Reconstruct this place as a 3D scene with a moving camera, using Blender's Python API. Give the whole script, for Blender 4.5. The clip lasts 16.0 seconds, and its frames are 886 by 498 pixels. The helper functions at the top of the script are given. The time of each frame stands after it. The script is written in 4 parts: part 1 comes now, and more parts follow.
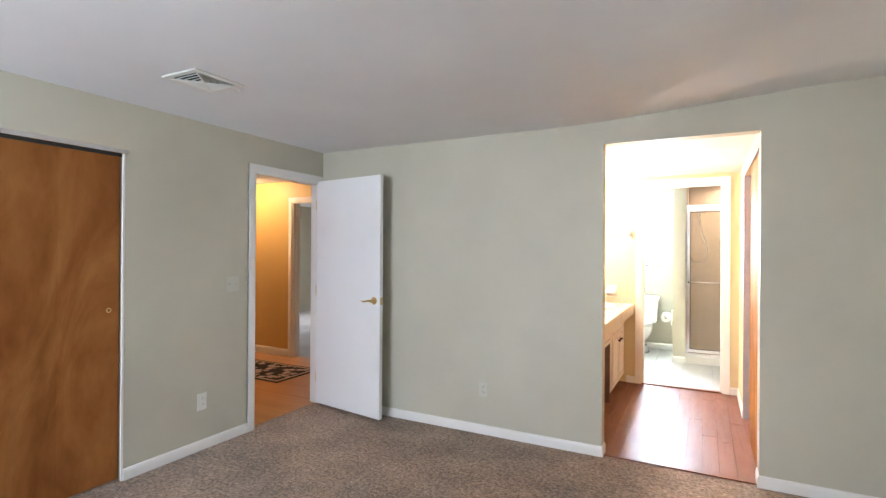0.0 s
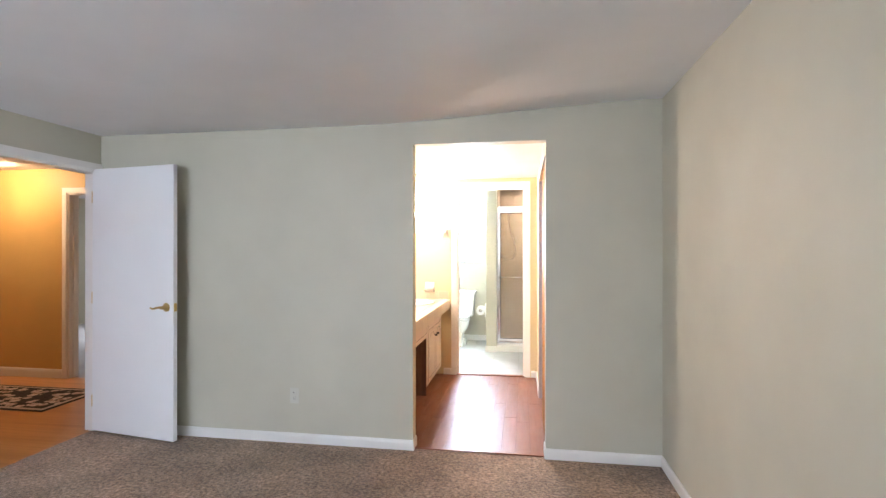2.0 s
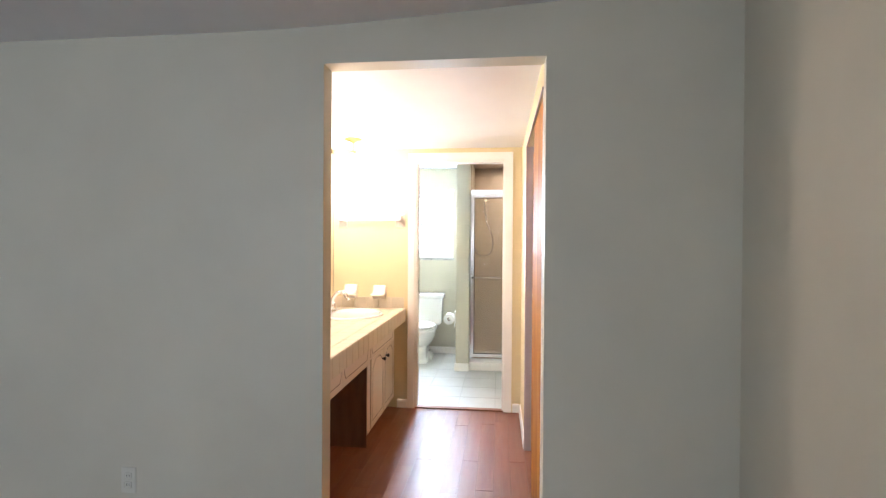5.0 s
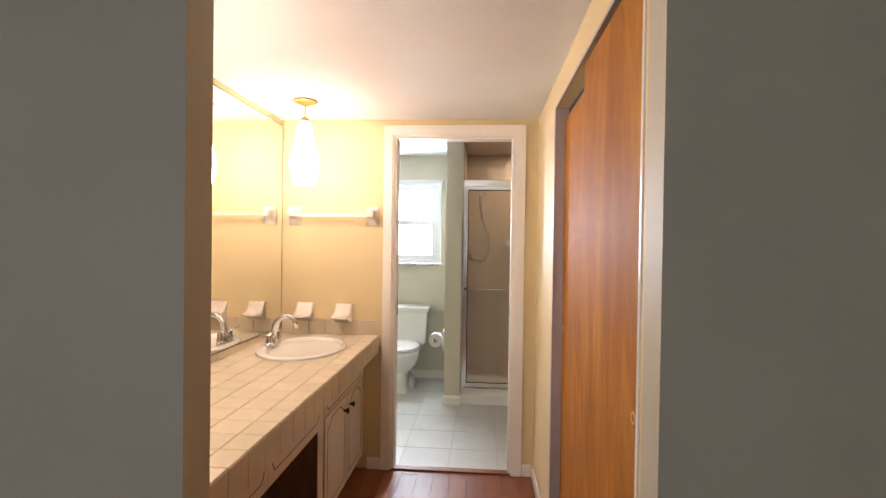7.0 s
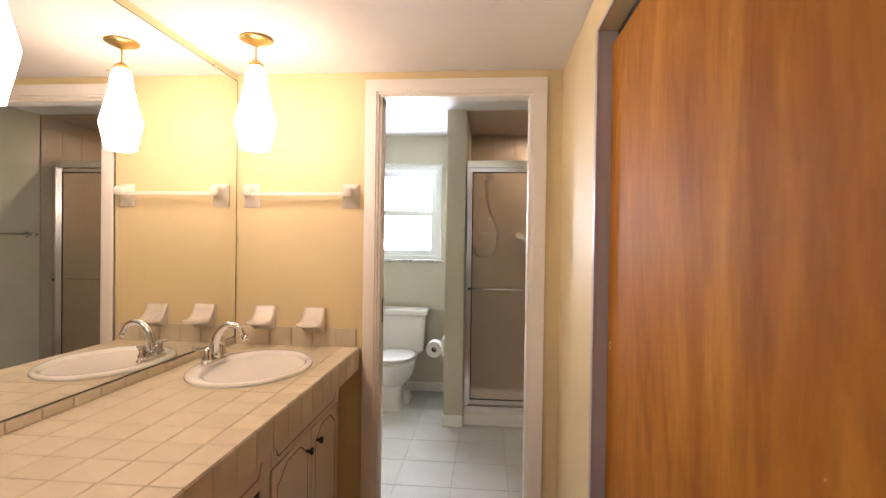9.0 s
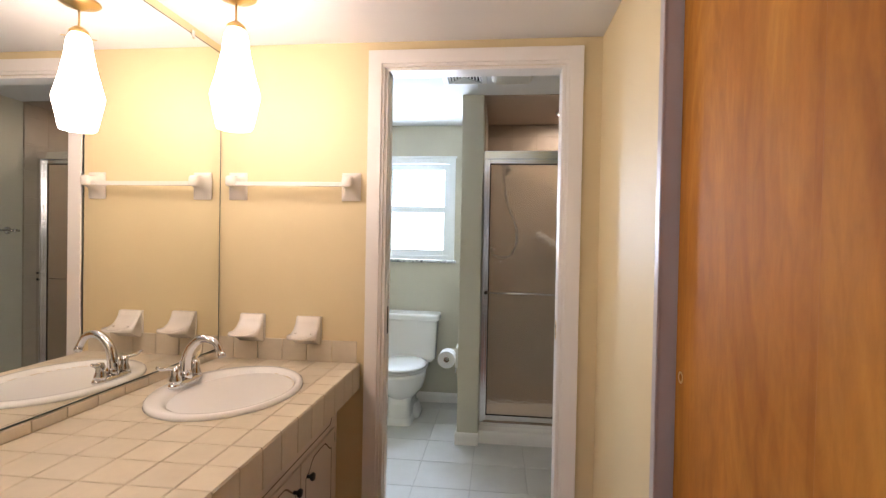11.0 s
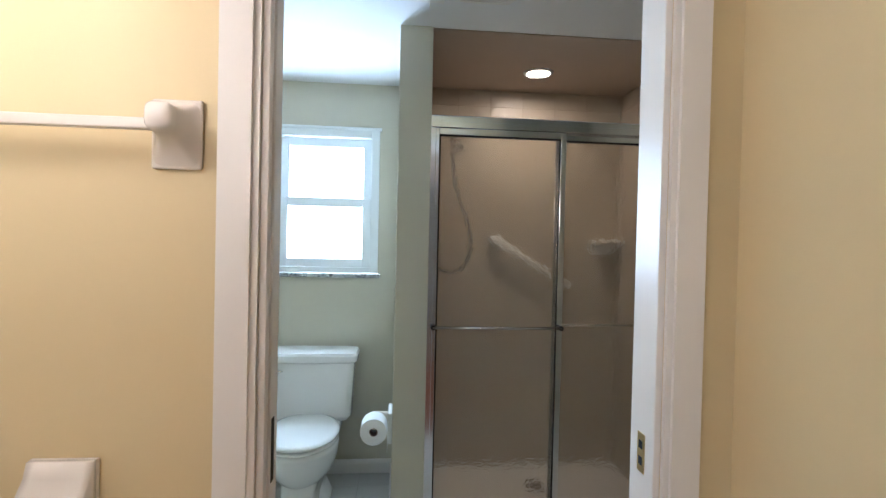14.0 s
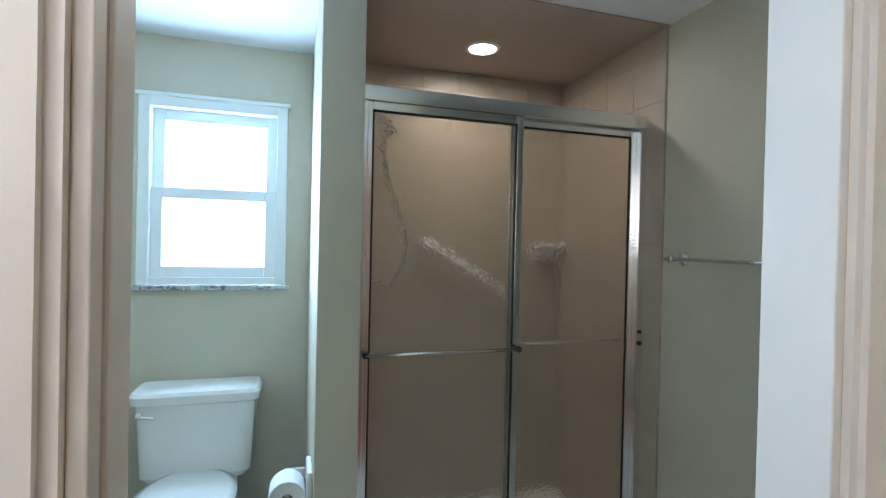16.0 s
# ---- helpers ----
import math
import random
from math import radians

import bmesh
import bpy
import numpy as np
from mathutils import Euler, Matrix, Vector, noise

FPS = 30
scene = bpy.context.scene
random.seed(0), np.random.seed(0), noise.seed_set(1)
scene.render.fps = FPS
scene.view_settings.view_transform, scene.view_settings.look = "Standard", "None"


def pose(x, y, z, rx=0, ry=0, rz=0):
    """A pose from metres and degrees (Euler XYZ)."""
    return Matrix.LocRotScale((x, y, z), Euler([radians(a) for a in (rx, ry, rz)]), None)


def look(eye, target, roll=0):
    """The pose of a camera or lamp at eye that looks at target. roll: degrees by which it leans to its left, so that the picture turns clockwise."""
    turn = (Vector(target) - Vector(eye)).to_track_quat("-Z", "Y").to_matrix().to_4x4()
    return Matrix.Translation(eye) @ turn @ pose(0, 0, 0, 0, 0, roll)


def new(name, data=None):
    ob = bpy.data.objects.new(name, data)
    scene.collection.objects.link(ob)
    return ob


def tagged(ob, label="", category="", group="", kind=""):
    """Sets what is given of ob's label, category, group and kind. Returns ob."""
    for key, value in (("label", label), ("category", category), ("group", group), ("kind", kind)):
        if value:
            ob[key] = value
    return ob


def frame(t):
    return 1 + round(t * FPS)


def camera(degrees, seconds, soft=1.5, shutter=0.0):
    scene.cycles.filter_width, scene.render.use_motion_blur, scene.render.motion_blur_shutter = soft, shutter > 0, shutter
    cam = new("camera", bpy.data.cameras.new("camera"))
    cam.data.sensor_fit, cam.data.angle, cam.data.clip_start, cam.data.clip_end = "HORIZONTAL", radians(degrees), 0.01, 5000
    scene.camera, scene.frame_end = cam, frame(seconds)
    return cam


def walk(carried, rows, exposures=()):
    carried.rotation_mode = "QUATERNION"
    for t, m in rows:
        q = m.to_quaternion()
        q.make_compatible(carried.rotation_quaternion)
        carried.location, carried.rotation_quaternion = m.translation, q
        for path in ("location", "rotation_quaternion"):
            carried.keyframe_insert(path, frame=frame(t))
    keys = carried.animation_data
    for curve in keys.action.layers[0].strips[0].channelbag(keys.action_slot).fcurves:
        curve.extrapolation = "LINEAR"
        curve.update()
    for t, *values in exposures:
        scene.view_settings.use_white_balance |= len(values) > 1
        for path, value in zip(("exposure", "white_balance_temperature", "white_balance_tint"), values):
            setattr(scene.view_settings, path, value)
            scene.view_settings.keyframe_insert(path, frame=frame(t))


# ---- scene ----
cam = camera(83.4, 16.0, soft=1.35)
PATH = [
    (0, (0.191, -0.199, 1.426), (-0.741, 1.57, 1.43), 0.4),
    (0.5, (0.217, -0.197, 1.419), (-0.503, 1.669, 1.43), 0.2),
    (1, (0.237, -0.178, 1.42), (-0.293, 1.75, 1.432), 0.1),
    (1.5, (0.277, -0.137, 1.42), (-0.114, 1.825, 1.43), 0),
    (2, (0.337, -0.079, 1.421), (0.019, 1.895, 1.424), -0),
    (2.5, (0.387, -0.012, 1.418), (0.088, 1.965, 1.414), 0.2),
    (3, (0.394, 0.162, 1.416), (0.107, 2.141, 1.399), 0.2),
    (3.5, (0.377, 0.417, 1.404), (0.108, 2.399, 1.386), 0.3),
    (4, (0.35, 0.687, 1.402), (0.101, 2.671, 1.38), 0.3),
    (4.2, (0.363, 0.815, 1.403), (0.102, 2.798, 1.384), 0.3),
    (6.3, (0.195, 2.081, 1.415), (0.041, 4.075, 1.395), 0.6),
    (6.5, (0.205, 2.181, 1.426), (0.038, 4.175, 1.403), 0.8),
    (7, (0.157, 2.421, 1.447), (-0.001, 4.415, 1.424), 0.8),
    (7.5, (0.151, 2.636, 1.446), (-0.007, 4.631, 1.421), 0.8),
    (8, (0.149, 2.831, 1.446), (-0.008, 4.826, 1.423), 0.8),
    (8.5, (0.15, 2.974, 1.413), (-0.018, 4.967, 1.393), 0.8),
    (9, (0.136, 3.108, 1.38), (-0.038, 5.101, 1.359), 0.8),
    (11.5, (0.066, 3.626, 1.382), (-0.158, 5.613, 1.353), 1.1),
    (12, (0.036, 3.836, 1.405), (-0.172, 5.825, 1.372), 1),
    (12.5, (-0.01, 4.035, 1.41), (-0.191, 6.028, 1.375), 1.3),
    (13, (-0.081, 4.248, 1.413), (-0.138, 6.247, 1.385), 1.3),
    (13.5, (-0.117, 4.444, 1.413), (-0.05, 6.442, 1.387), 1.2),
    (14, (-0.157, 4.643, 1.436), (0.019, 6.635, 1.407), 1.3),
    (14.5, (-0.19, 4.787, 1.442), (0.085, 6.768, 1.423), 1.2),
    (15, (-0.202, 4.92, 1.441), (0.192, 6.881, 1.427), 1.1),
    (15.5, (-0.235, 5.043, 1.45), (0.281, 6.975, 1.433), 1.3),
    (16, (-0.253, 5.138, 1.445), (0.326, 7.052, 1.429), 1.3),
]
EXPOSURES = [(0.0, 2.24, 6250, 16), (2.5, 2.13, 6000, 17), (4.2, 1.86, 5850, 16), (6.3, 0.8, 6400, 19), (7.5, 0.42, 6800, 23), (9.0, 0.27, 6900, 24), (12.0, 0.13, 5600, 18), (13.5, 0.02, 5450, 15), (14.5, 0.03, 5200, 10), (16.0, 0.06, 4950, 6)]
walk(cam, [(t, look(eye, target, roll)) for t, eye, target, roll in PATH], EXPOSURES)

# ---------------------------------------------------------------- world and lights
world = bpy.data.worlds.new("sky")
scene.world = world
world.use_nodes = True
sky = world.node_tree.nodes.new("ShaderNodeTexSky")
sky.sky_type = "NISHITA"
sky.sun_disc = False
sky.sun_elevation = radians(40)
sky.sun_rotation = radians(200)
world.node_tree.nodes["Background"].inputs["Strength"].default_value = 0.1
world.node_tree.links.new(sky.outputs["Color"], world.node_tree.nodes["Background"].inputs["Color"])

BED_WINDOW, BATH_WINDOW, FAR_FILL = 19.5, 58.0, 12.5
PENDANT, CAN, HALL_LAMP = 20.5, 150.0, 34.0
WARM = (1.0, 0.815, 0.645)


def area_lamp(name, place, target, wide, high, watts, colour):
    lamp = bpy.data.lights.new(name, "AREA")
    lamp.shape, lamp.size, lamp.size_y, lamp.energy, lamp.color = "RECTANGLE", wide, high, watts, colour
    ob = new(name, lamp)
    ob.matrix_world = look(place, target)
    return ob


area_lamp("bedroom_daylight", (-1.65, -1.86, 1.475), (-1.65, 0, 1.475), 2.1, 1.25, BED_WINDOW, (0.78, 0.91, 1.0))
area_lamp("bath_daylight", (-0.612, 7.90, 1.67), (-0.612, 0, 1.67), 0.66, 0.9, BATH_WINDOW, (0.75, 0.90, 1.0))
# Added fill lamp that brightens the far room; no source is seen there.
area_lamp("far_room_fill_light", (-7.9, 6.9, 1.5), (-4, 6.9, 1.0), 1.2, 1.2, FAR_FILL, (0.9, 0.96, 1.0))

# ---------------------------------------------------------------- materials


def material(name, colour, rough=0.5, metal=0.0, **more):
    m = bpy.data.materials.new(name)
    m.use_nodes = True
    b = m.node_tree.nodes["Principled BSDF"]
    b.inputs["Base Color"].default_value = (*colour, 1)
    b.inputs["Roughness"].default_value = rough
    b.inputs["Metallic"].default_value = metal
    for key, value in more.items():
        b.inputs[key.replace("_", " ")].default_value = value
    return m


def node(m, kind, **inputs):
    n = m.node_tree.nodes.new(kind)
    for key, value in inputs.items():
        n.inputs[key.replace("_", " ")].default_value = value
    return n


def link(m, a, b):
    m.node_tree.links.new(a, b)


def coords(m, scale=(1, 1, 1)):
    g = node(m, "ShaderNodeNewGeometry")
    v = node(m, "ShaderNodeVectorMath")
    v.operation = "MULTIPLY"
    v.inputs[1].default_value = scale
    link(m, g.outputs["Position"], v.inputs[0])
    return v.outputs[0]


def noise_tex(m, scale, detail=4.0, rough=0.55, stretch=(1, 1, 1), distort=0.0):
    n = node(m, "ShaderNodeTexNoise", Scale=scale, Detail=detail, Roughness=rough, Distortion=distort)
    link(m, coords(m, stretch), n.inputs["Vector"])
    return n.outputs["Fac"]


def ramp(m, fac, stops):
    r = node(m, "ShaderNodeValToRGB")
    e = r.color_ramp.elements
    while len(e) < len(stops):
        e.new(0.5)
    for k, (p, c) in enumerate(stops):
        e[k].position, e[k].color = p, (*c, 1)
    link(m, fac, r.inputs["Fac"])
    return r.outputs["Color"]


def mix(m, a, b, fac, mode="MIX"):
    x = node(m, "ShaderNodeMix")
    x.data_type, x.blend_type = "RGBA", mode
    for socket, value in ((x.inputs["A"], a), (x.inputs["B"], b)):
        if isinstance(value, tuple):
            socket.default_value = (*value, 1)
        else:
            link(m, value, socket)
    if isinstance(fac, float):
        x.inputs["Factor"].default_value = fac
    else:
        link(m, fac, x.inputs["Factor"])
    return x.outputs["Result"]


def base(m, colour):
    link(m, colour, m.node_tree.nodes["Principled BSDF"].inputs["Base Color"])


def bump(m, height, strength=0.2, distance=0.002):
    n = node(m, "ShaderNodeBump", Strength=strength, Distance=distance)
    link(m, height, n.inputs["Height"])
    link(m, n.outputs["Normal"], m.node_tree.nodes["Principled BSDF"].inputs["Normal"])


def rough_by(m, fac, low, high):
    r = node(m, "ShaderNodeMapRange")
    r.inputs["To Min"].default_value, r.inputs["To Max"].default_value = low, high
    link(m, fac, r.inputs["Value"])
    link(m, r.outputs["Result"], m.node_tree.nodes["Principled BSDF"].inputs["Roughness"])


def shades(c, k):
    return tuple(max(0.0, v * k) for v in c)


def paint(name, colour, rough, vary=0.05, grain=220, strength=0.12):
    m = material(name, colour, rough)
    base(m, ramp(m, noise_tex(m, 1.6, 3), [(0.3, shades(colour, 1 - vary)), (0.7, shades(colour, 1 + vary))]))
    bump(m, noise_tex(m, grain, 3), strength, 0.0012)
    return m


WALL = paint("wall_paint", (0.555, 0.525, 0.425), 0.55)
# Same paint as WALL; the pendants' warm yellow light is put into its colour.
WARM_LIT_WALL = paint("warm_lit_wall_paint", (0.728, 0.602, 0.352), 0.56, 0.03)
GOLD_WALL = paint("gold_wall_paint", (0.62, 0.40, 0.14), 0.5)
CEILING = paint("ceiling_paint", (0.78, 0.79, 0.81), 0.8, 0.03, 90, 0.3)
TRIM = paint("trim_paint", (0.84, 0.815, 0.78), 0.32, 0.02, 60, 0.05)
DOOR_WHITE = paint("door_paint", (0.86, 0.86, 0.87), 0.35, 0.02, 60, 0.05)
PLATE = material("ivory_plate", (0.60, 0.585, 0.51), 0.45)
WHITE = material("white_plastic", (0.78, 0.77, 0.73), 0.4)
VINYL_FRAME = material("window_vinyl", (0.80, 0.83, 0.84), 0.4)
PORCELAIN = material("porcelain", (0.87, 0.87, 0.855), 0.12)
CERAMIC = material("glazed_ceramic", (0.78, 0.73, 0.66), 0.2)
BRASS = material("brass", (0.72, 0.52, 0.22), 0.28, 1.0)
DARK = material("dark_gap", (0.02, 0.02, 0.02), 0.8)
BLACK = material("black_iron", (0.015, 0.014, 0.013), 0.35)
CHROME = material("chrome", (0.72, 0.72, 0.73), 0.09, 1.0)
HOSE_METAL = material("hose_steel", (0.52, 0.52, 0.53), 0.24, 1.0)
MIRROR = material("mirror_glass", (0.92, 0.93, 0.91), 0.005, 1.0)
MIRROR_EDGE = material("mirror_edge", (0.10, 0.13, 0.11), 0.3)
PAPER = paint("paper", (0.82, 0.82, 0.82), 0.9)
GROUT = paint("grout", (0.61, 0.535, 0.415), 0.9, 0.1)
FLOOR_GROUT = paint("floor_grout", (0.45, 0.445, 0.42), 0.9, 0.1)
WALL_GROUT = paint("wall_grout", (0.435, 0.365, 0.285), 0.9, 0.1)

ALUMINIUM = material("brushed_aluminium", (0.91, 0.915, 0.93), 0.28, 1.0)
rough_by(ALUMINIUM, noise_tex(ALUMINIUM, 9, 2), 0.10, 0.22)
JAMB_METAL = paint("grey_jamb_paint", (0.46, 0.41, 0.42), 0.35)

CARPET = material("brown_carpet", (0.22, 0.165, 0.125), 1.0, Sheen_Weight=0.2)
speck = noise_tex(CARPET, 52, 3, 0.7)
clump = noise_tex(CARPET, 26, 3, 0.6)
patch = noise_tex(CARPET, 2.6, 5, 0.65)
tone = ramp(CARPET, speck, [(0.33, (0.18, 0.113, 0.071)), (0.48, (0.325, 0.218, 0.146)), (0.65, (0.50, 0.348, 0.240))])
tone = mix(CARPET, tone, ramp(CARPET, clump, [(0.35, (0.74, 0.72, 0.70)), (0.62, (1.12, 1.11, 1.1))]), 1.0, "MULTIPLY")
base(CARPET, mix(CARPET, tone, ramp(CARPET, patch, [(0.34, (0.66, 0.65, 0.64)), (0.66, (1.18, 1.17, 1.15))]), 1.0, "MULTIPLY"))
bump(CARPET, speck, 1.0, 0.012)
GREY_CARPET = paint("grey_carpet", (0.36, 0.34, 0.32), 1.0, 0.15, 120, 0.8)


def wood(name, dark, mid, light, rough, axis="z", scale=1.0, leaf=0.0, contrast=1.0, tall=0.42):
    """Long-grained wood; leaf: the width of the veneer leaves along y, each with a tone of its own."""
    m = material(name, mid, rough)
    stretch = {"z": (3.6, 3.6, tall), "y": (7, 0.45, 7), "x": (0.45, 7, 7)}[axis]
    info = node(m, "ShaderNodeObjectInfo")
    v = node(m, "ShaderNodeVectorMath")
    v.operation = "MULTIPLY_ADD"
    v.inputs[1].default_value = tuple(s * scale for s in stretch)
    g = node(m, "ShaderNodeNewGeometry")
    link(m, g.outputs["Position"], v.inputs[0])
    far = node(m, "ShaderNodeMath")
    far.operation = "MULTIPLY"
    far.inputs[1].default_value = 37.0
    link(m, info.outputs["Random"], far.inputs[0])
    link(m, far.outputs[0], v.inputs[2])
    broad = node(m, "ShaderNodeTexNoise", Scale=0.8, Detail=4.0, Roughness=0.55, Distortion=2.3)
    fine = node(m, "ShaderNodeTexNoise", Scale=9.0, Detail=5.0, Roughness=0.65, Distortion=0.4)
    for n in (broad, fine):
        link(m, v.outputs[0], n.inputs["Vector"])
    colour = ramp(m, broad.outputs["Fac"], [(0.30, dark), (0.5, mid), (0.70, light)])
    low, high = 1 - 0.16 * contrast, 1 + 0.06 * contrast
    streak = ramp(m, fine.outputs["Fac"], [(0.3, (low, low * 0.98, low * 0.96)), (0.65, (high, high, high))])
    colour = mix(m, colour, streak, 1.0, "MULTIPLY")
    if leaf:
        split = node(m, "ShaderNodeSeparateXYZ")
        link(m, g.outputs["Position"], split.inputs[0])
        step = node(m, "ShaderNodeMath")
        step.operation = "SNAP"
        step.inputs[1].default_value = leaf
        link(m, split.outputs["Y"], step.inputs[0])
        white = node(m, "ShaderNodeTexWhiteNoise")
        white.noise_dimensions = "1D"
        link(m, step.outputs[0], white.inputs["W"])
        colour = mix(m, colour, ramp(m, white.outputs["Value"], [(0.0, (0.80, 0.77, 0.74)), (1.0, (1.10, 1.09, 1.08))]), 1.0, "MULTIPLY")
    base(m, colour)
    rough_by(m, fine.outputs["Fac"], rough * 0.9, rough * 1.15)
    bump(m, broad.outputs["Fac"], 0.05, 0.001)
    return m


CLOSET_WOOD = wood("birch_veneer", (0.345, 0.130, 0.023), (0.455, 0.193, 0.034), (0.58, 0.280, 0.052), 0.6, scale=1.05, leaf=0.235, contrast=1.0, tall=0.95)
BED_CLOSET_WOOD = wood("red_birch_veneer", (0.20, 0.062, 0.017), (0.28, 0.108, 0.030), (0.36, 0.155, 0.046), 0.6, scale=0.62, leaf=0.31, contrast=0.5, tall=1.5)
for veneer in (CLOSET_WOOD, BED_CLOSET_WOOD):
    veneer.node_tree.nodes["Principled BSDF"].inputs["Specular IOR Level"].default_value = 0.08
PLANK = wood("brown_plank_vinyl", (0.195, 0.062, 0.026), (0.245, 0.084, 0.036), (0.295, 0.108, 0.049), 0.36, "y", 0.6, contrast=0.6)
scuff = noise_tex(PLANK, 5.0, 5, 0.7, stretch=(3.5, 0.6, 1))
rough_by(PLANK, scuff, 0.20, 0.60)
bump(PLANK, noise_tex(PLANK, 48, 4, 0.65, stretch=(1, 0.09, 1)), 0.35, 0.003)
PLANK.node_tree.nodes["Principled BSDF"].inputs["Specular IOR Level"].default_value = 0.36
HALL_PLANK = wood("honey_laminate", (0.46, 0.21, 0.08), (0.52, 0.25, 0.095), (0.58, 0.29, 0.12), 0.3, "x", contrast=0.6)
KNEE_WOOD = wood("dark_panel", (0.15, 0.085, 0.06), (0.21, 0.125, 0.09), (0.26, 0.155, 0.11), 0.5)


def tile(name, colour, rough, vary, mottle):
    m = material(name, colour, rough)
    info = node(m, "ShaderNodeObjectInfo")
    each = ramp(m, info.outputs["Random"], [(0.0, shades(colour, 1 - vary)), (1.0, shades(colour, 1 + vary))])
    cloud = ramp(m, noise_tex(m, mottle, 5, 0.6), [(0.3, (0.94, 0.935, 0.93)), (0.7, (1.04, 1.04, 1.04))])
    base(m, mix(m, each, cloud, 1.0, "MULTIPLY"))
    rough_by(m, noise_tex(m, 14, 3), rough * 0.85, rough * 1.35)
    bump(m, noise_tex(m, 40, 4), 0.08, 0.001)
    return m


COUNTER_TILE = tile("counter_tile", (0.65, 0.575, 0.44), 0.37, 0.05, 14)
BATH_TILE = tile("bath_floor_tile", (0.56, 0.555, 0.525), 0.38, 0.03, 5)
SHOWER_TILE = tile("shower_tile", (0.445, 0.375, 0.292), 0.36, 0.025, 6)
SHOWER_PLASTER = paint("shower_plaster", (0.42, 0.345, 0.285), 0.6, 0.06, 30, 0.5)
MARBLE = material("grey_marble", (0.5, 0.5, 0.5), 0.25)
base(MARBLE, ramp(MARBLE, noise_tex(MARBLE, 18, 6, 0.65, distort=1.5), [(0.35, (0.10, 0.11, 0.12)), (0.5, (0.42, 0.43, 0.44)), (0.7, (0.70, 0.70, 0.69))]))
CABINET = paint("cream_cabinet_paint", (0.66, 0.57, 0.48), 0.42, 0.05)
GROOVE = material("glazed_groove", (0.17, 0.11, 0.08), 0.6)

GLASS = material("window_glass", (1, 1, 1), 0.0, Transmission_Weight=1.0, IOR=1.45)
OBSCURE = material("obscure_glass", (0.92, 0.86, 0.765), 0.04, Transmission_Weight=0.88, IOR=1.3)
bump(OBSCURE, noise_tex(OBSCURE, 70, 1), 0.55, 0.006)


def glowing(name, colour, strength):
    m = material(name, (0.8, 0.8, 0.8), 0.3)
    b = m.node_tree.nodes["Principled BSDF"]
    b.inputs["Emission Color"].default_value = (*colour, 1)
    b.inputs["Emission Strength"].default_value = strength
    return m


MILK_GLASS = glowing("lit_milk_glass", WARM, PENDANT)
CAN_GLOW = glowing("lit_can_lens", (1.0, 0.80, 0.58), CAN)
DOME_GLOW = glowing("lit_dome", (1.0, 0.68, 0.36), HALL_LAMP)

RUG = material("rug_pattern", (0.1, 0.1, 0.1), 1.0)
vor = node(RUG, "ShaderNodeTexVoronoi", Scale=11.0)
link(RUG, coords(RUG), vor.inputs["Vector"])
base(RUG, mix(RUG, ramp(RUG, vor.outputs["Distance"], [(0.44, (0.55, 0.45, 0.39)), (0.52, (0.018, 0.016, 0.020))]),
              ramp(RUG, noise_tex(RUG, 24, 3), [(0.42, (0.5, 0.38, 0.36)), (0.5, (1, 1, 1))]), 1.0, "MULTIPLY"))
bump(RUG, noise_tex(RUG, 150, 3), 0.6, 0.004)
RUG_BORDER = paint("rug_border", (0.02, 0.018, 0.02), 1.0, 0.2, 150, 0.6)
RUG_BAND = paint("rug_band", (0.46, 0.37, 0.31), 1.0, 0.2, 150, 0.6)

# ---------------------------------------------------------------- mesh helpers


def mesh_of(bm, name, mat, smooth=False):
    me = bpy.data.meshes.new(name)
    bmesh.ops.recalc_face_normals(bm, faces=bm.faces)
    bm.to_mesh(me)
    bm.free()
    if mat:
        me.materials.append(mat)
    if smooth:
        for p in me.polygons:
            p.use_smooth = True
    return me


def box(x0, x1, y0, y1, z0, z1, bevel=0.0, seg=2, bm=None):
    own = bm is None
    one = bmesh.new()
    bmesh.ops.create_cube(one, size=1.0)
    for v in one.verts:
        v.co = ((x0 + x1) / 2 + v.co.x * (x1 - x0), (y0 + y1) / 2 + v.co.y * (y1 - y0), (z0 + z1) / 2 + v.co.z * (z1 - z0))
    if bevel:
        bmesh.ops.bevel(one, geom=list(one.edges), offset=bevel, segments=seg, profile=0.5, affect="EDGES")
    if own:
        return one
    add(bm, one)
    return bm


def add(bm, other):
    me = bpy.data.meshes.new("tmp")
    other.to_mesh(me)
    other.free()
    bm.from_mesh(me)
    bpy.data.meshes.remove(me)
    return bm


def moved(bm, m):
    bmesh.ops.transform(bm, matrix=m, verts=bm.verts)
    return bm


def lathe(profile, seg=32):
    """A turned solid round z from (radius, height) pairs."""
    bm = bmesh.new()
    rings = []
    for r, z in profile:
        if r < 1e-5:
            rings.append([bm.verts.new((0, 0, z))])
        else:
            rings.append([bm.verts.new((r * math.cos(2 * math.pi * k / seg), r * math.sin(2 * math.pi * k / seg), z)) for k in range(seg)])
    for a, b in zip(rings, rings[1:]):
        for k in range(seg):
            n = (k + 1) % seg
            if len(a) == 1 and len(b) > 1:
                bm.faces.new((a[0], b[k], b[n]))
            elif len(b) == 1 and len(a) > 1:
                bm.faces.new((a[k], a[n], b[0]))
            elif len(a) > 1:
                bm.faces.new((a[k], a[n], b[n], b[k]))
    return bm


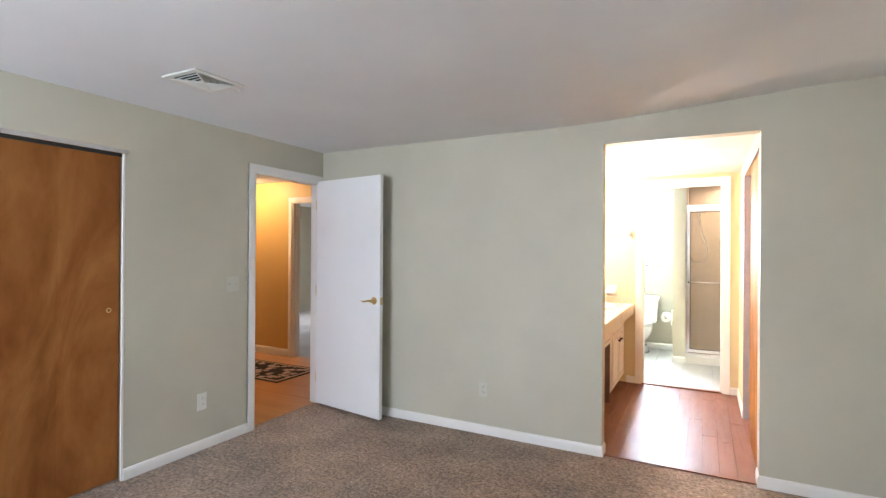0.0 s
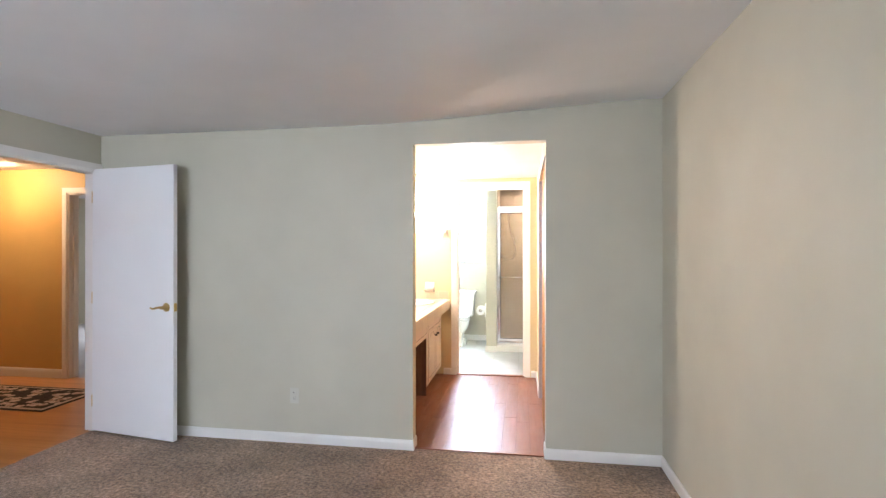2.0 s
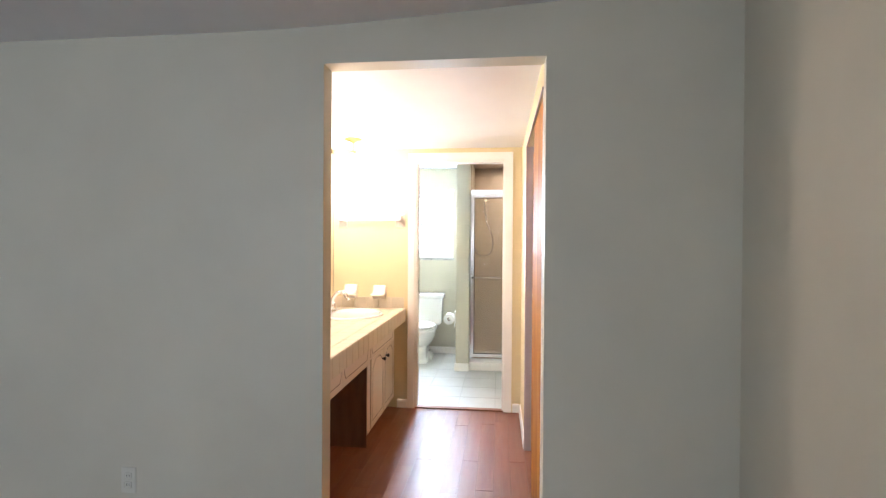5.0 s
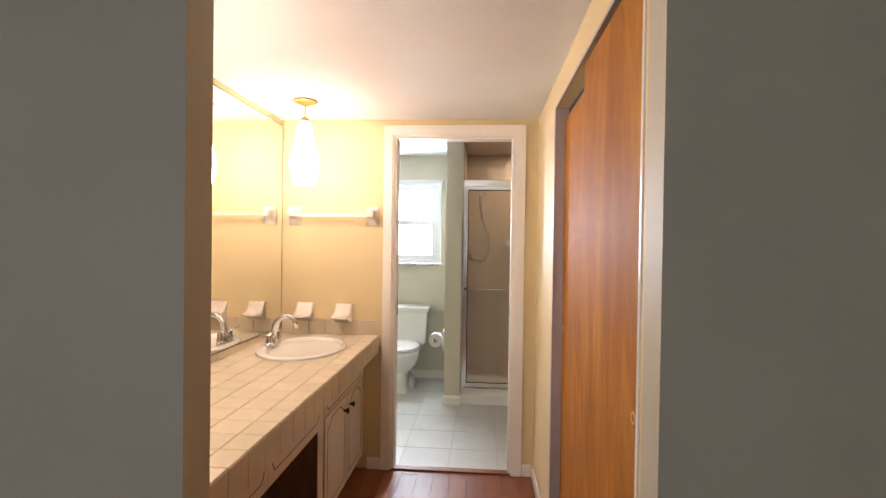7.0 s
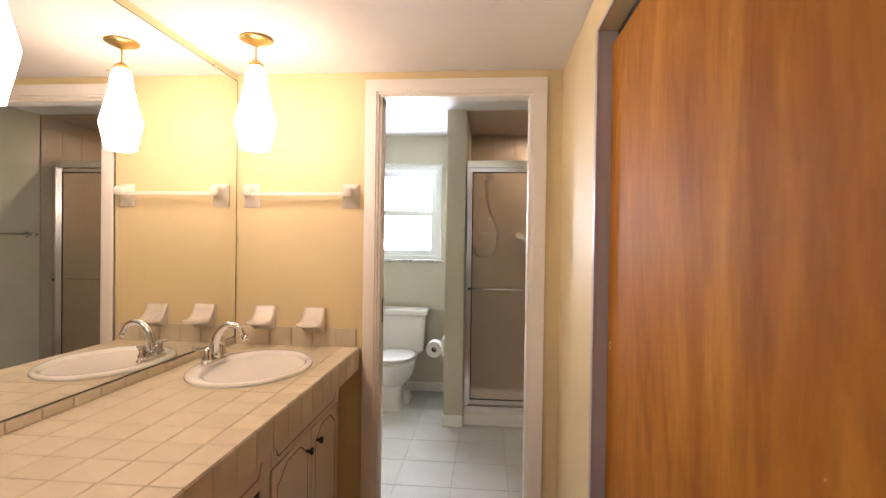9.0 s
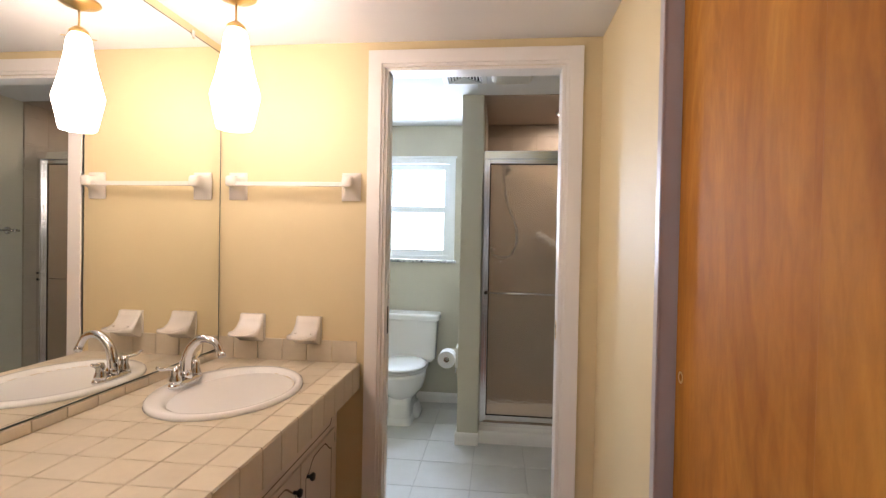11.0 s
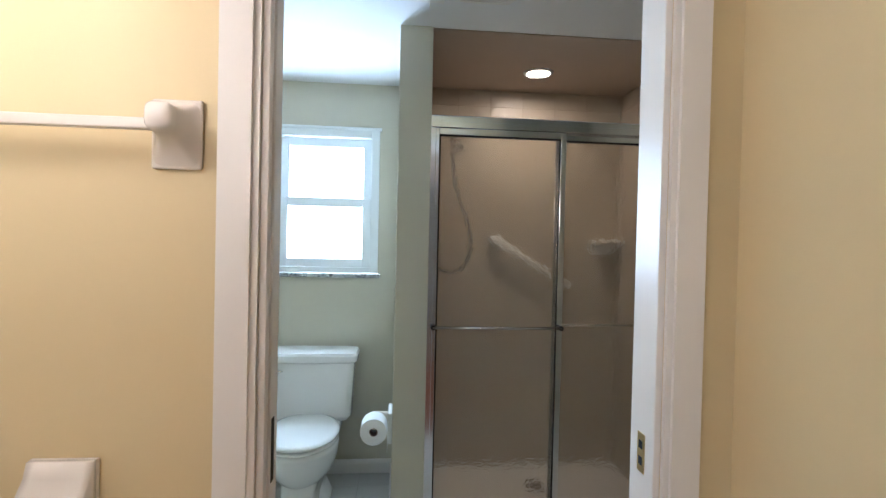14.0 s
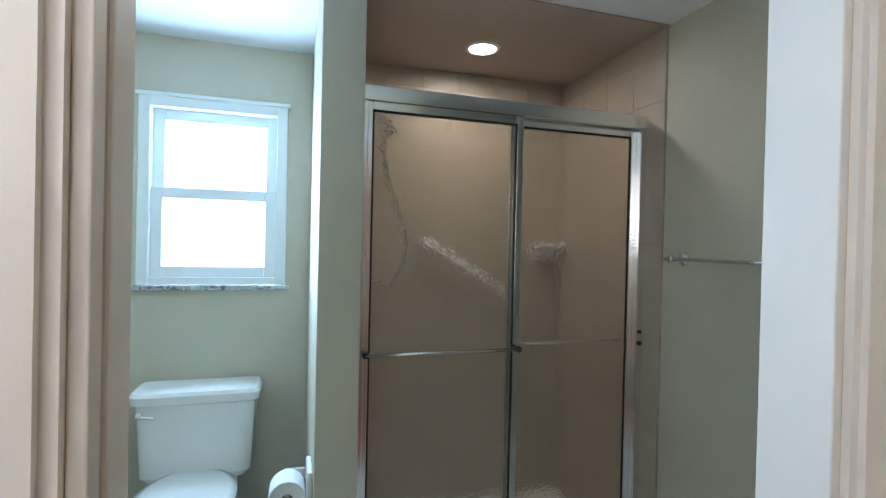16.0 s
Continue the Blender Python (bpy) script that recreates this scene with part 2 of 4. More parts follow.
def rod(a, b, r, seg=16, r2=None):
    a, b = Vector(a), Vector(b)
    d = b - a
    bm = lathe([(0, 0), (r, 0), (r if r2 is None else r2, d.length), (0, d.length)], seg)
    return moved(bm, Matrix.Translation(a) @ d.to_track_quat("Z", "Y").to_matrix().to_4x4())


def tube(points, r, seg=12, radii=None):
    """A round bar swept along a smooth run of points."""
    pts = [Vector(p) for p in points]
    fine = []
    for k in range(len(pts) - 1):
        p0, p1, p2, p3 = pts[max(k - 1, 0)], pts[k], pts[k + 1], pts[min(k + 2, len(pts) - 1)]
        for s in range(6):
            t = s / 6
            fine.append(0.5 * ((2 * p1) + (p2 - p0) * t + (2 * p0 - 5 * p1 + 4 * p2 - p3) * t * t + (3 * p1 - p0 - 3 * p2 + p3) * t ** 3))
    fine.append(pts[-1])
    bm = bmesh.new()
    rings = []
    side = Vector((0.31, 0.77, 0.55))
    for k, p in enumerate(fine):
        d = (fine[min(k + 1, len(fine) - 1)] - fine[max(k - 1, 0)]).normalized()
        u = (side - d * side.dot(d)).normalized()
        side = u
        w = d.cross(u)
        f = k / (len(fine) - 1)
        rr = r if radii is None else radii[0] + (radii[1] - radii[0]) * f
        rings.append([bm.verts.new(p + rr * (math.cos(2 * math.pi * j / seg) * u + math.sin(2 * math.pi * j / seg) * w)) for j in range(seg)])
    for a, b in zip(rings, rings[1:]):
        for j in range(seg):
            bm.faces.new((a[j], a[(j + 1) % seg], b[(j + 1) % seg], b[j]))
    bm.faces.new(rings[0])
    bm.faces.new(rings[-1])
    return bm


def prism(outline, depth):
    """An outline in x and z, pushed along y from 0 to depth."""
    bm = bmesh.new()
    a = [bm.verts.new((x, 0, z)) for x, z in outline]
    b = [bm.verts.new((x, depth, z)) for x, z in outline]
    bm.faces.new(a)
    bm.faces.new(list(reversed(b)))
    n = len(a)
    for k in range(n):
        bm.faces.new((a[k], b[k], b[(k + 1) % n], a[(k + 1) % n]))
    return bm


def oval_rings(rings, seg=40):
    """Skins ovals given as (centre x, centre y, half x, half y, z, squareness)."""
    bm = bmesh.new()
    loops = []
    for cx, cy, rx, ry, z, sq in rings:
        loop = []
        for k in range(seg):
            a = 2 * math.pi * k / seg
            c, s = math.cos(a), math.sin(a)
            loop.append(bm.verts.new((cx + rx * math.copysign(abs(c) ** sq, c), cy + ry * math.copysign(abs(s) ** sq, s), z)))
        loops.append(loop)
    for a, b in zip(loops, loops[1:]):
        for k in range(seg):
            bm.faces.new((a[k], a[(k + 1) % seg], b[(k + 1) % seg], b[k]))
    bm.faces.new(loops[0])
    bm.faces.new(loops[-1])
    return bm


def thing(name, label, category, group="", at=(0, 0, 0)):
    ob = new(name)
    ob.location = at
    ob.empty_display_size = 0.1
    return tagged(ob, label, category, group)


def part(name, bm, mat, parent, label="", smooth=False):
    """bm is in world coordinates; the part keeps its place under its parent."""
    ob = new(name, mesh_of(bm, name, mat, smooth))
    ob.parent = parent
    root, off = parent, Vector((0, 0, 0))
    while root is not None:
        off += root.location
        root = root.parent
    if off.length > 0:
        ob.data.transform(Matrix.Translation(-off))
    if label:
        ob["label"] = label
    return ob


def single(name, bm, mat, label, category, group="", smooth=False, kind=""):
    return tagged(new(name, mesh_of(bm, name, mat, smooth)), label, category, group, kind)


def structure(name, bm, mat, label, category="wall", smooth=False):
    return single(name, bm, mat, label, category, kind="structure", smooth=smooth)


def wall(axis, p0, p1, a0, a1, z0, z1, holes=()):
    """A slab from p0 to p1 along axis ('x' or 'y'), with through openings (a0, a1, z0, z1)."""
    cuts_a = sorted({a0, a1, *[h[0] for h in holes], *[h[1] for h in holes]})
    cuts_z = sorted({z0, z1, *[h[2] for h in holes], *[h[3] for h in holes]})
    cuts_a = [c for c in cuts_a if a0 <= c <= a1]
    cuts_z = [c for c in cuts_z if z0 <= c <= z1]

    def solid(i, j):
        if not (0 <= i < len(cuts_a) - 1 and 0 <= j < len(cuts_z) - 1):
            return False
        a, z = (cuts_a[i] + cuts_a[i + 1]) / 2, (cuts_z[j] + cuts_z[j + 1]) / 2
        return not any(h[0] < a < h[1] and h[2] < z < h[3] for h in holes)

    bm = bmesh.new()
    seen = {}

    def vert(p, a, z):
        key = (p, a, z)
        if key not in seen:
            seen[key] = bm.verts.new((p, a, z) if axis == "x" else (a, p, z))
        return seen[key]

    for i in range(len(cuts_a) - 1):
        for j in range(len(cuts_z) - 1):
            if not solid(i, j):
                continue
            A, B, C, D = cuts_a[i], cuts_a[i + 1], cuts_z[j], cuts_z[j + 1]
            for p in (p0, p1):
                bm.faces.new((vert(p, A, C), vert(p, B, C), vert(p, B, D), vert(p, A, D)))
            for di, dj, u, v in ((-1, 0, (A, C), (A, D)), (1, 0, (B, C), (B, D)), (0, -1, (A, C), (B, C)), (0, 1, (A, D), (B, D))):
                if not solid(i + di, j + dj):
                    bm.faces.new((vert(p0, *u), vert(p0, *v), vert(p1, *v), vert(p1, *u)))
    return bm


# ---------------------------------------------------------------- the plan
XW, XE, YS, YN = -2.955, 1.24, -1.70, 3.37
HX0, HX1, HY0, HY1, HZ = -1.139, 0.492, 3.47, 5.545, 2.225
BY0, BY1, BX0, BX1, BZ = 5.640, 7.725, -1.30, 1.240, 2.385
OP0, OP1, OPZ = -0.436, 0.489, 2.168
BD0, BD1, BDZ = -0.403, 0.348, 2.117
PX0, PX1, PY0 = -0.171, -0.025, 6.85
SHY, SHX1 = 7.0, 1.228
TOP = 2.62

structure("wall_north", wall("y", YN, HY0, XW - 0.12, 2.0, 0, TOP, [(OP0, OP1, 0, OPZ)]), WALL, "sage beige painted wall with an open passage")
structure("wall_west", wall("x", XW - 0.12, XW, YS, YN, 0, TOP, [(2.58, 3.358, 0, 2.035), (0.10, 1.578, 0, 2.0)]), WALL, "sage beige painted wall with closet and doorway")
structure("wall_east", wall("x", XE, XE + 0.12, YS, YN, 0, TOP), WALL, "sage beige painted side wall of the bedroom")
structure("wall_south", wall("y", YS - 0.14, YS, XW - 0.12, XE + 0.12, 0, TOP, [(-2.7, -0.6, 0.85, 2.1)]), WALL, "sage beige painted wall with a wide window")

# the ceiling over the bedroom hangs lower towards the west
bm = bmesh.new()
grid = []
for i in range(25):
    x = XW - 0.1 + (XE + 0.2 - XW) * i / 24
    s = min(1, max(0, (x + 0.85) / 2.2))
    z = 2.318 + 0.098 * (s * s * (3 - 2 * s))
    grid.append([bm.verts.new((x, y, zz)) for y, zz in ((YS - 0.1, z), (YN + 0.02, z), (YN + 0.02, z + 0.2), (YS - 0.1, z + 0.2))])
for a, b in zip(grid, grid[1:]):
    for k in range(4):
        bm.faces.new((a[k], b[k], b[(k + 1) % 4], a[(k + 1) % 4]))
bm.faces.new(grid[0])
bm.faces.new(grid[-1])
structure("ceiling", bm, CEILING, "white painted bedroom ceiling", "ceiling")
structure("floor", box(XW - 0.06, XE + 0.05, YS - 0.05, YN + 0.028, -0.1, 0.0), CARPET, "brown grey speckled bedroom carpet", "carpet")

# dressing passage
structure("wall_mirror_side", box(HX0 - 0.12, HX0, HY0, BY0, 0, TOP), WARM_LIT_WALL, "painted wall behind the mirror, warm lamplight in its colour")
CL0, CL1, CLZ = 3.50, 4.785, 2.078
structure("wall_closet_side", wall("x", HX1, HX1 + 0.09, HY0, BY0, 0, TOP, [(CL0, CL1, 0, CLZ)]), WARM_LIT_WALL, "painted wall with a closet opening, warm lamplight in its colour")
structure("wall_bath_door", wall("y", HY1, BY0, HX0, HX1, 0, TOP, [(BD0, BD1, 0, BDZ)]), WARM_LIT_WALL, "painted wall with the bathroom doorway, warm lamplight in its colour")
structure("ceiling_passage", box(HX0, HX1 + 0.02, YN + 0.03, HY1, HZ, HZ + 0.2), CEILING, "white ceiling over the dressing passage", "ceiling")
structure("closet_back_wall", box(1.15, 1.25, HY0, BY0, 0, TOP), WALL, "plain wall at the back of the closet")
structure("closet_floor", box(HX1 + 0.09, 1.15, HY0, BY0, -0.1, 0.0), CARPET, "brown carpet on the closet floor", "carpet")
structure("closet_ceiling", box(HX1 + 0.09, 1.15, HY0, BY0, 2.3, 2.4), CEILING, "white closet ceiling", "ceiling")

# bathroom
structure("wall_window", wall("y", BY1, BY1 + 0.15, BX0 - 0.1, BX1 + 0.1, 0, TOP, [(-0.938, -0.286, 1.225, 2.098)]), WALL, "sage painted bathroom wall with a small window")
structure("wall_bath_west", box(BX0 - 0.1, BX0, BY0, BY1, 0, TOP), WALL, "sage painted bathroom side wall")
structure("wall_bath_east", box(BX1, BX1 + 0.1, BY0, BY1, 0, TOP), WALL, "sage painted bathroom wall with a towel bar")
structure("wall_bath_south", wall("y", BY0 - 0.06, BY0, HX1 + 0.09, BX1, 0, TOP), WALL, "sage painted bathroom wall beside the doorway")
structure("wall_bath_south_west", wall("y", BY0 - 0.06, BY0, BX0, HX0 - 0.12, 0, TOP), WALL, "sage painted bathroom wall behind the passage")
structure("pier_wall", box(PX0, PX1, PY0, BY1, 0, TOP, 0.004), WALL, "sage painted partition between toilet and shower")
structure("ceiling_bath", box(BX0, BX1, BY0, BY1, BZ, BZ + 0.2), CEILING, "white bathroom ceiling", "ceiling")
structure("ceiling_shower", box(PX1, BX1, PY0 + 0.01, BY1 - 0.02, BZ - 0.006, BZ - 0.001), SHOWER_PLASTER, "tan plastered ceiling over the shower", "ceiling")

# hallway west of the bedroom and the room behind it
structure("hallway_floor", box(-7.0, XW - 0.06, 1.2, 4.74, -0.1, 0.0), HALL_PLANK, "honey brown laminate hallway floor", "floor")
structure("hallway_wall", wall("y", 4.68, 4.80, -7.0, -2.6, 0, TOP, [(-4.62, -3.85, 0, 2.04)]), GOLD_WALL, "golden yellow hallway wall with a doorway")
structure("hallway_wall_end", box(-7.1, -7.0, 1.2, 4.8, 0, TOP), GOLD_WALL, "golden yellow wall closing the hallway")
structure("hallway_wall_south", box(-7.0, XW - 0.12, 1.1, 1.2, 0, TOP), GOLD_WALL, "golden yellow wall along the hallway")
structure("hallway_wall_east", box(XW - 0.12, XW - 0.02, HY0, 4.68, 0, TOP), GOLD_WALL, "golden yellow wall beside the bedroom")
structure("hallway_ceiling", box(-7.0, XW - 0.12, 1.2, 4.68, 2.32, 2.5), CEILING, "white hallway ceiling", "ceiling")
structure("far_room_floor", box(-8.0, -2.0, 4.74, 9.0, -0.1, -0.002), GREY_CARPET, "pale grey carpet of the far room", "carpet")
structure("far_room_wall", wall("y", 8.9, 9.0, -8.0, -2.0, 0, TOP), WALL, "sage painted wall of the far room")
# The opening is unseen, added to go with the fill lamp.
structure("far_room_wall_west", wall("x", -8.1, -8.0, 4.8, 9.0, 0, TOP, [(6.3, 7.5, 0.9, 2.1)]), WALL, "sage painted far room wall with an added, unseen opening")
structure("far_room_wall_east", wall("x", -2.1, -2.0, 4.8, 9.0, 0, TOP), WALL, "sage painted side wall of the far room")
structure("far_room_ceiling", box(-8.0, -2.0, 4.8, 9.0, 2.4, 2.5), CEILING, "white ceiling of the far room", "ceiling")

# ---------------------------------------------------------------- baseboards


def baseboard(a, b, side, high=0.072, mat=TRIM, thick=0.013, label="white painted baseboard"):
    """From a to b along the wall's foot; side is the way it stands out."""
    a, b, side = Vector((*a, 0)), Vector((*b, 0)), Vector((*side, 0))
    run = (b - a)
    out = [(0, 0.001), (thick, 0.001), (thick, high * 0.72), (thick * 0.75, high * 0.9), (thick * 0.4, high), (0, high)]
    bm = bmesh.new()
    A = [bm.verts.new(a + side * u + Vector((0, 0, z))) for u, z in out]
    B = [bm.verts.new(b + side * u + Vector((0, 0, z))) for u, z in out]
    bm.faces.new(A)
    bm.faces.new(list(reversed(B)))
    for k in range(len(out)):
        bm.faces.new((A[k], B[k], B[(k + 1) % len(out)], A[(k + 1) % len(out)]))
    return structure("baseboard", bm, mat, label, "baseboard")


baseboard((XW, YN), (OP0, YN), (0, -1))
baseboard((OP1, YN), (XE, YN), (0, -1))
baseboard((XE, YN), (XE, YS), (-1, 0))
baseboard((XW, 1.585), (XW, 2.516), (1, 0))
baseboard((XW, YS), (XW, 0.09), (1, 0))
baseboard((XW, YS), (XE, YS), (0, 1))
baseboard((OP0, YN - 0.013), (OP0, HY0), (1, 0), thick=0.010)
baseboard((OP1, YN - 0.013), (OP1, CL0 - 0.004), (-1, 0), thick=0.010)
baseboard((HX1, CL1 + 0.008), (HX1, HY1), (-1, 0))
baseboard((0.4235, HY1), (HX1 - 0.014, HY1), (0, -1))
baseboard((-0.56, HY1), (-0.474, HY1), (0, -1))
baseboard((BX0, BY1), (PX0, BY1), (0, -1), 0.085)
baseboard((PX0, PY0), (PX0, BY1 - 0.014), (-1, 0), 0.085)
baseboard((PX0 - 0.012, PY0), (PX1, PY0), (0, -1), 0.085)
baseboard((BX1, BY0), (BX1, 6.88), (-1, 0), 0.085)
baseboard((-7.0, 4.68), (-4.69, 4.68), (0, -1), 0.10)
baseboard((-3.79, 4.68), (-3.0, 4.68), (0, -1), 0.10)
baseboard((-8.0, 8.9), (-2.1, 8.9), (0, -1), 0.10)

# ---------------------------------------------------------------- doors and trim


def casing(name, axis, face, out, a0, a1, top, wide=0.066, thick=0.016, label="white painted door casing", last=None):
    """Trim round an opening on one face of a wall: two legs and a mitred head with a moulded step."""
    root = tagged(new(name), label, "door casing", kind="structure")
    last = wide if last is None else last

    def leg(pts, nm):
        bm = bmesh.new()
        for inset, t in ((0.0, thick * 0.55), (0.012, thick)):
            quad = pts(inset)
            lo = [bm.verts.new((face, a, z) if axis == "x" else (a, face, z)) for a, z in quad]
            hi = [bm.verts.new((face + out * t, a, z) if axis == "x" else (a, face + out * t, z)) for a, z in quad]
            bm.faces.new(lo)
            bm.faces.new(hi)
            for k in range(4):
                bm.faces.new((lo[k], lo[(k + 1) % 4], hi[(k + 1) % 4], hi[k]))
        part(nm, bm, TRIM, root)

    leg(lambda i: [(a0 - wide, 0.001), (a0 - i, 0.001), (a0 - i, top + i), (a0 - wide, top + wide)], "casing_leg")
    leg(lambda i: [(a1 + min(i, last * 0.4), 0.001), (a1 + last, 0.001), (a1 + last, top + wide), (a1 + min(i, last * 0.4), top + i)], "casing_leg")
    leg(lambda i: [(a0 - i, top + i), (a1 + min(i, last * 0.4), top + i), (a1 + last, top + wide), (a0 - wide, top + wide)], "casing_head")
    return root


def jamb_lining(name, axis, p0, p1, a0, a1, top, t=0.014, label="white painted door lining"):
    root = tagged(new(name), label, "door frame", kind="structure")
    for nm, b in (("side_jamb", (a0, a0 + t, 0.001, top)), ("side_jamb", (a1 - t, a1, 0.001, top)), ("head_jamb", (a0 + t, a1 - t, top - t, top))):
        q = (p0, p1, b[0], b[1]) if axis == "x" else (b[0], b[1], p0, p1)
        part(nm, box(*q, b[2], b[3], 0.002), TRIM, root)
    mid = (p0 + p1) / 2
    for nm, b in (("stop", (a0 + t, a0 + t + 0.01, 0.001, top - t)), ("stop", (a1 - t - 0.01, a1 - t, 0.001, top - t))):
        q = (mid - 0.018, mid + 0.018, b[0], b[1]) if axis == "x" else (b[0], b[1], mid - 0.018, mid + 0.018)
        part(nm, box(*q, b[2], b[3], 0.003), TRIM, root)
    return root


casing("door_trim_1", "x", XW, 1, 2.58, 3.355, 2.03, 0.062, last=0.013)
casing("door_trim_2", "x", XW - 0.12, -1, 2.58, 3.355, 2.03, 0.062)
jamb_lining("door_frame_1", "x", XW - 0.12, XW, 2.58, 3.358, 2.035)
casing("door_trim_3", "y", 4.68, -1, -4.62, -3.85, 2.04, 0.062)
jamb_lining("door_frame_2", "y", 4.68, 4.80, -4.62, -3.85, 2.04)

# the open bedroom door, swung back towards the wall
door = thing("door_1", "white painted flush door standing open on beige carpet", "door", at=(XW - 0.008, 3.318, 0.0))
door["kind"] = "structure"
swing = Matrix.Translation((XW - 0.008, 3.318, 0)) @ Matrix.Rotation(radians(-8.6), 4, "Z")
part("door_leaf", moved(box(0, 0.80, -0.018, 0.018, 0.022, 2.045, 0.0025), swing), DOOR_WHITE, door)
for side in (-1, 1):
    handle = part("rose", moved(lathe([(0, 0), (0.032, 0), (0.032, 0.005), (0.022, 0.012), (0.014, 0.02), (0.011, 0.045), (0, 0.045)], 28),
                                swing @ Matrix.Translation((0.735, side * 0.018, 1.0)) @ Matrix.Rotation(radians(-90 * side), 4, "X")),
                  BRASS, door, "polished brass rose", True)
    s = side
    part("lever", moved(tube([(0.738, s * 0.058, 1.0), (0.715, s * 0.063, 1.003), (0.685, s * 0.062, 0.998), (0.655, s * 0.058, 0.990), (0.628, s * 0.06, 0.996)], 0.008, 12, (0.0095, 0.0055)), swing),
         BRASS, handle, "curved brass lever", True)
    part("spindle", moved(rod((0.735, s * 0.018, 1.0), (0.735, s * 0.066, 1.0), 0.0095), swing), BRASS, handle, "", True)
part("latch_plate", moved(box(0.7995, 0.802, -0.0125, 0.0125, 0.97, 1.03, 0.001), swing), BRASS, door, "brass latch plate")
part("latch_bolt", moved(box(0.802, 0.811, -0.006, 0.006, 0.99, 1.01, 0.002), swing), BRASS, door)
for z in (0.25, 1.05, 1.83):
    part("hinge", moved(rod((-0.006, -0.012, z - 0.045), (-0.006, -0.012, z + 0.045), 0.006), swing), BRASS, door, "brass hinge", True)


def sliding_closet(name, axis, x_front, step, y0, y1, top, flip, label, first_front, veneer):
    """Two by-passing veneer doors in a metal-lined opening; flip is the side on which the room lies."""
    root = tagged(new(name), label, "closet door", kind="structure")
    mid = (y0 + y1) / 2
    pairs = ((y0 + 0.004, mid + 0.02), (mid - 0.02, y1 - 0.004))
    for k, (a, b) in enumerate(pairs):
        front = (k == 0) == first_front
        d = x_front - flip * (0.0 if front else step)
        xs = sorted((d, d - flip * 0.032))
        leaf = part("sliding_door", box(xs[0], xs[1], a, b, 0.018, top - (0.012 if front else 0.045), 0.002), veneer, root)
        inset, high = (0.036, 1.066) if flip < 0 else (0.06, 1.05)
        pull = (a + inset) if k == 0 else (b - inset)
        cup = part("finger_pull", moved(lathe([(0, -0.002), (0.008, -0.002), (0.010, 0.001), (0.0145, 0.001), (0.0145, -0.004), (0, -0.004)], 24),
                                        Matrix.Translation((d, pull, high)) @ Matrix.Rotation(radians(90 * flip), 4, "Y")), BRASS, leaf, "small brass finger pull", True)
    return root


# bedroom closet, in the west wall
sliding_closet("door_2", "x", XW - 0.018, 0.04, 0.10, 1.572, 1.995, 1, "red brown birch sliding closet doors", False, BED_CLOSET_WOOD)
track = tagged(new("closet_track"), "grey metal closet door track", "closet track", kind="structure")
part("fascia", box(XW - 0.008, XW + 0.010, 0.06, 1.60, 1.999, 2.026, 0.002), ALUMINIUM, track)
# Near-black box stands in for the shade of the gap behind the fascia.
part("gap_shade", box(XW - 0.11, XW - 0.008, 0.10, 1.578, 1.982, 2.0, 0.001), DARK, track)
part("corner_bead", box(XW - 0.01, XW + 0.004, 1.572, 1.586, 0.001, 2.0, 0.002), TRIM, track)
structure("closet_box", wall("x", XW - 0.75, XW - 0.70, -0.2, 1.15, 0, 2.4), WALL, "plain closet back wall")

# closet in the dressing passage
sliding_closet("door_3", "x", HX1 + 0.003, 0.036, CL0 + 0.006, CL1 - 0.024, CLZ - 0.005, -1, "orange brown birch sliding closet doors", True, CLOSET_WOOD)
frame3 = tagged(new("closet_frame"), "grey painted metal closet frame", "closet frame", kind="structure")
part("jamb", box(HX1 - 0.004, HX1 + 0.095, CL1 - 0.022, CL1 + 0.001, 0.001, CLZ - 0.001, 0.002), JAMB_METAL, frame3)
part("jamb_lip", box(HX1 - 0.008, HX1 - 0.0005, CL1 - 0.026, CL1 + 0.004, 0.001, CLZ + 0.008, 0.002), JAMB_METAL, frame3)
part("head_lip", box(HX1 - 0.008, HX1 - 0.0005, CL0 - 0.002, CL1 - 0.028, CLZ - 0.004, CLZ + 0.008, 0.002), JAMB_METAL, frame3)
# Shade of the gap above the rear door, put in as a near-black box.
part("track_gap_shade", box(HX1 + 0.056, HX1 + 0.095, CL0, CL1 - 0.024, CLZ - 0.045, CLZ - 0.001, 0.002), DARK, frame3, "near-black filler for the shaded track gap")
part("near_stop", box(HX1 - 0.003, HX1 + 0.014, CL0 - 0.004, CL0 + 0.012, 0.001, CLZ - 0.006, 0.002), TRIM, frame3)

# bathroom doorway: casing, split lining and a pocket door drawn into the wall
casing("door_trim_4", "y", HY1, -1, BD0, BD1, BDZ, 0.068, 0.018)
casing("door_trim_5", "y", BY0, 1, BD0, BD1, BDZ, 0.07, 0.016)
frame4 = tagged(new("door_frame_3"), "white painted pocket door lining", "door frame", kind="structure")
yc = (HY1 + BY0) / 2
part("split_jamb", box(BD0, BD0 + 0.014, HY1, yc - 0.022, 0.001, BDZ, 0.002), TRIM, frame4)
part("split_jamb", box(BD0, BD0 + 0.014, yc + 0.022, BY0, 0.001, BDZ, 0.002), TRIM, frame4)
part("slot", box(BD0 - 0.012, BD0 - 0.002, yc - 0.022, yc + 0.022, 0.001, BDZ, 0.0), DARK, frame4)
part("strike_jamb", box(BD1 - 0.014, BD1, HY1, BY0, 0.001, BDZ, 0.002), TRIM, frame4)
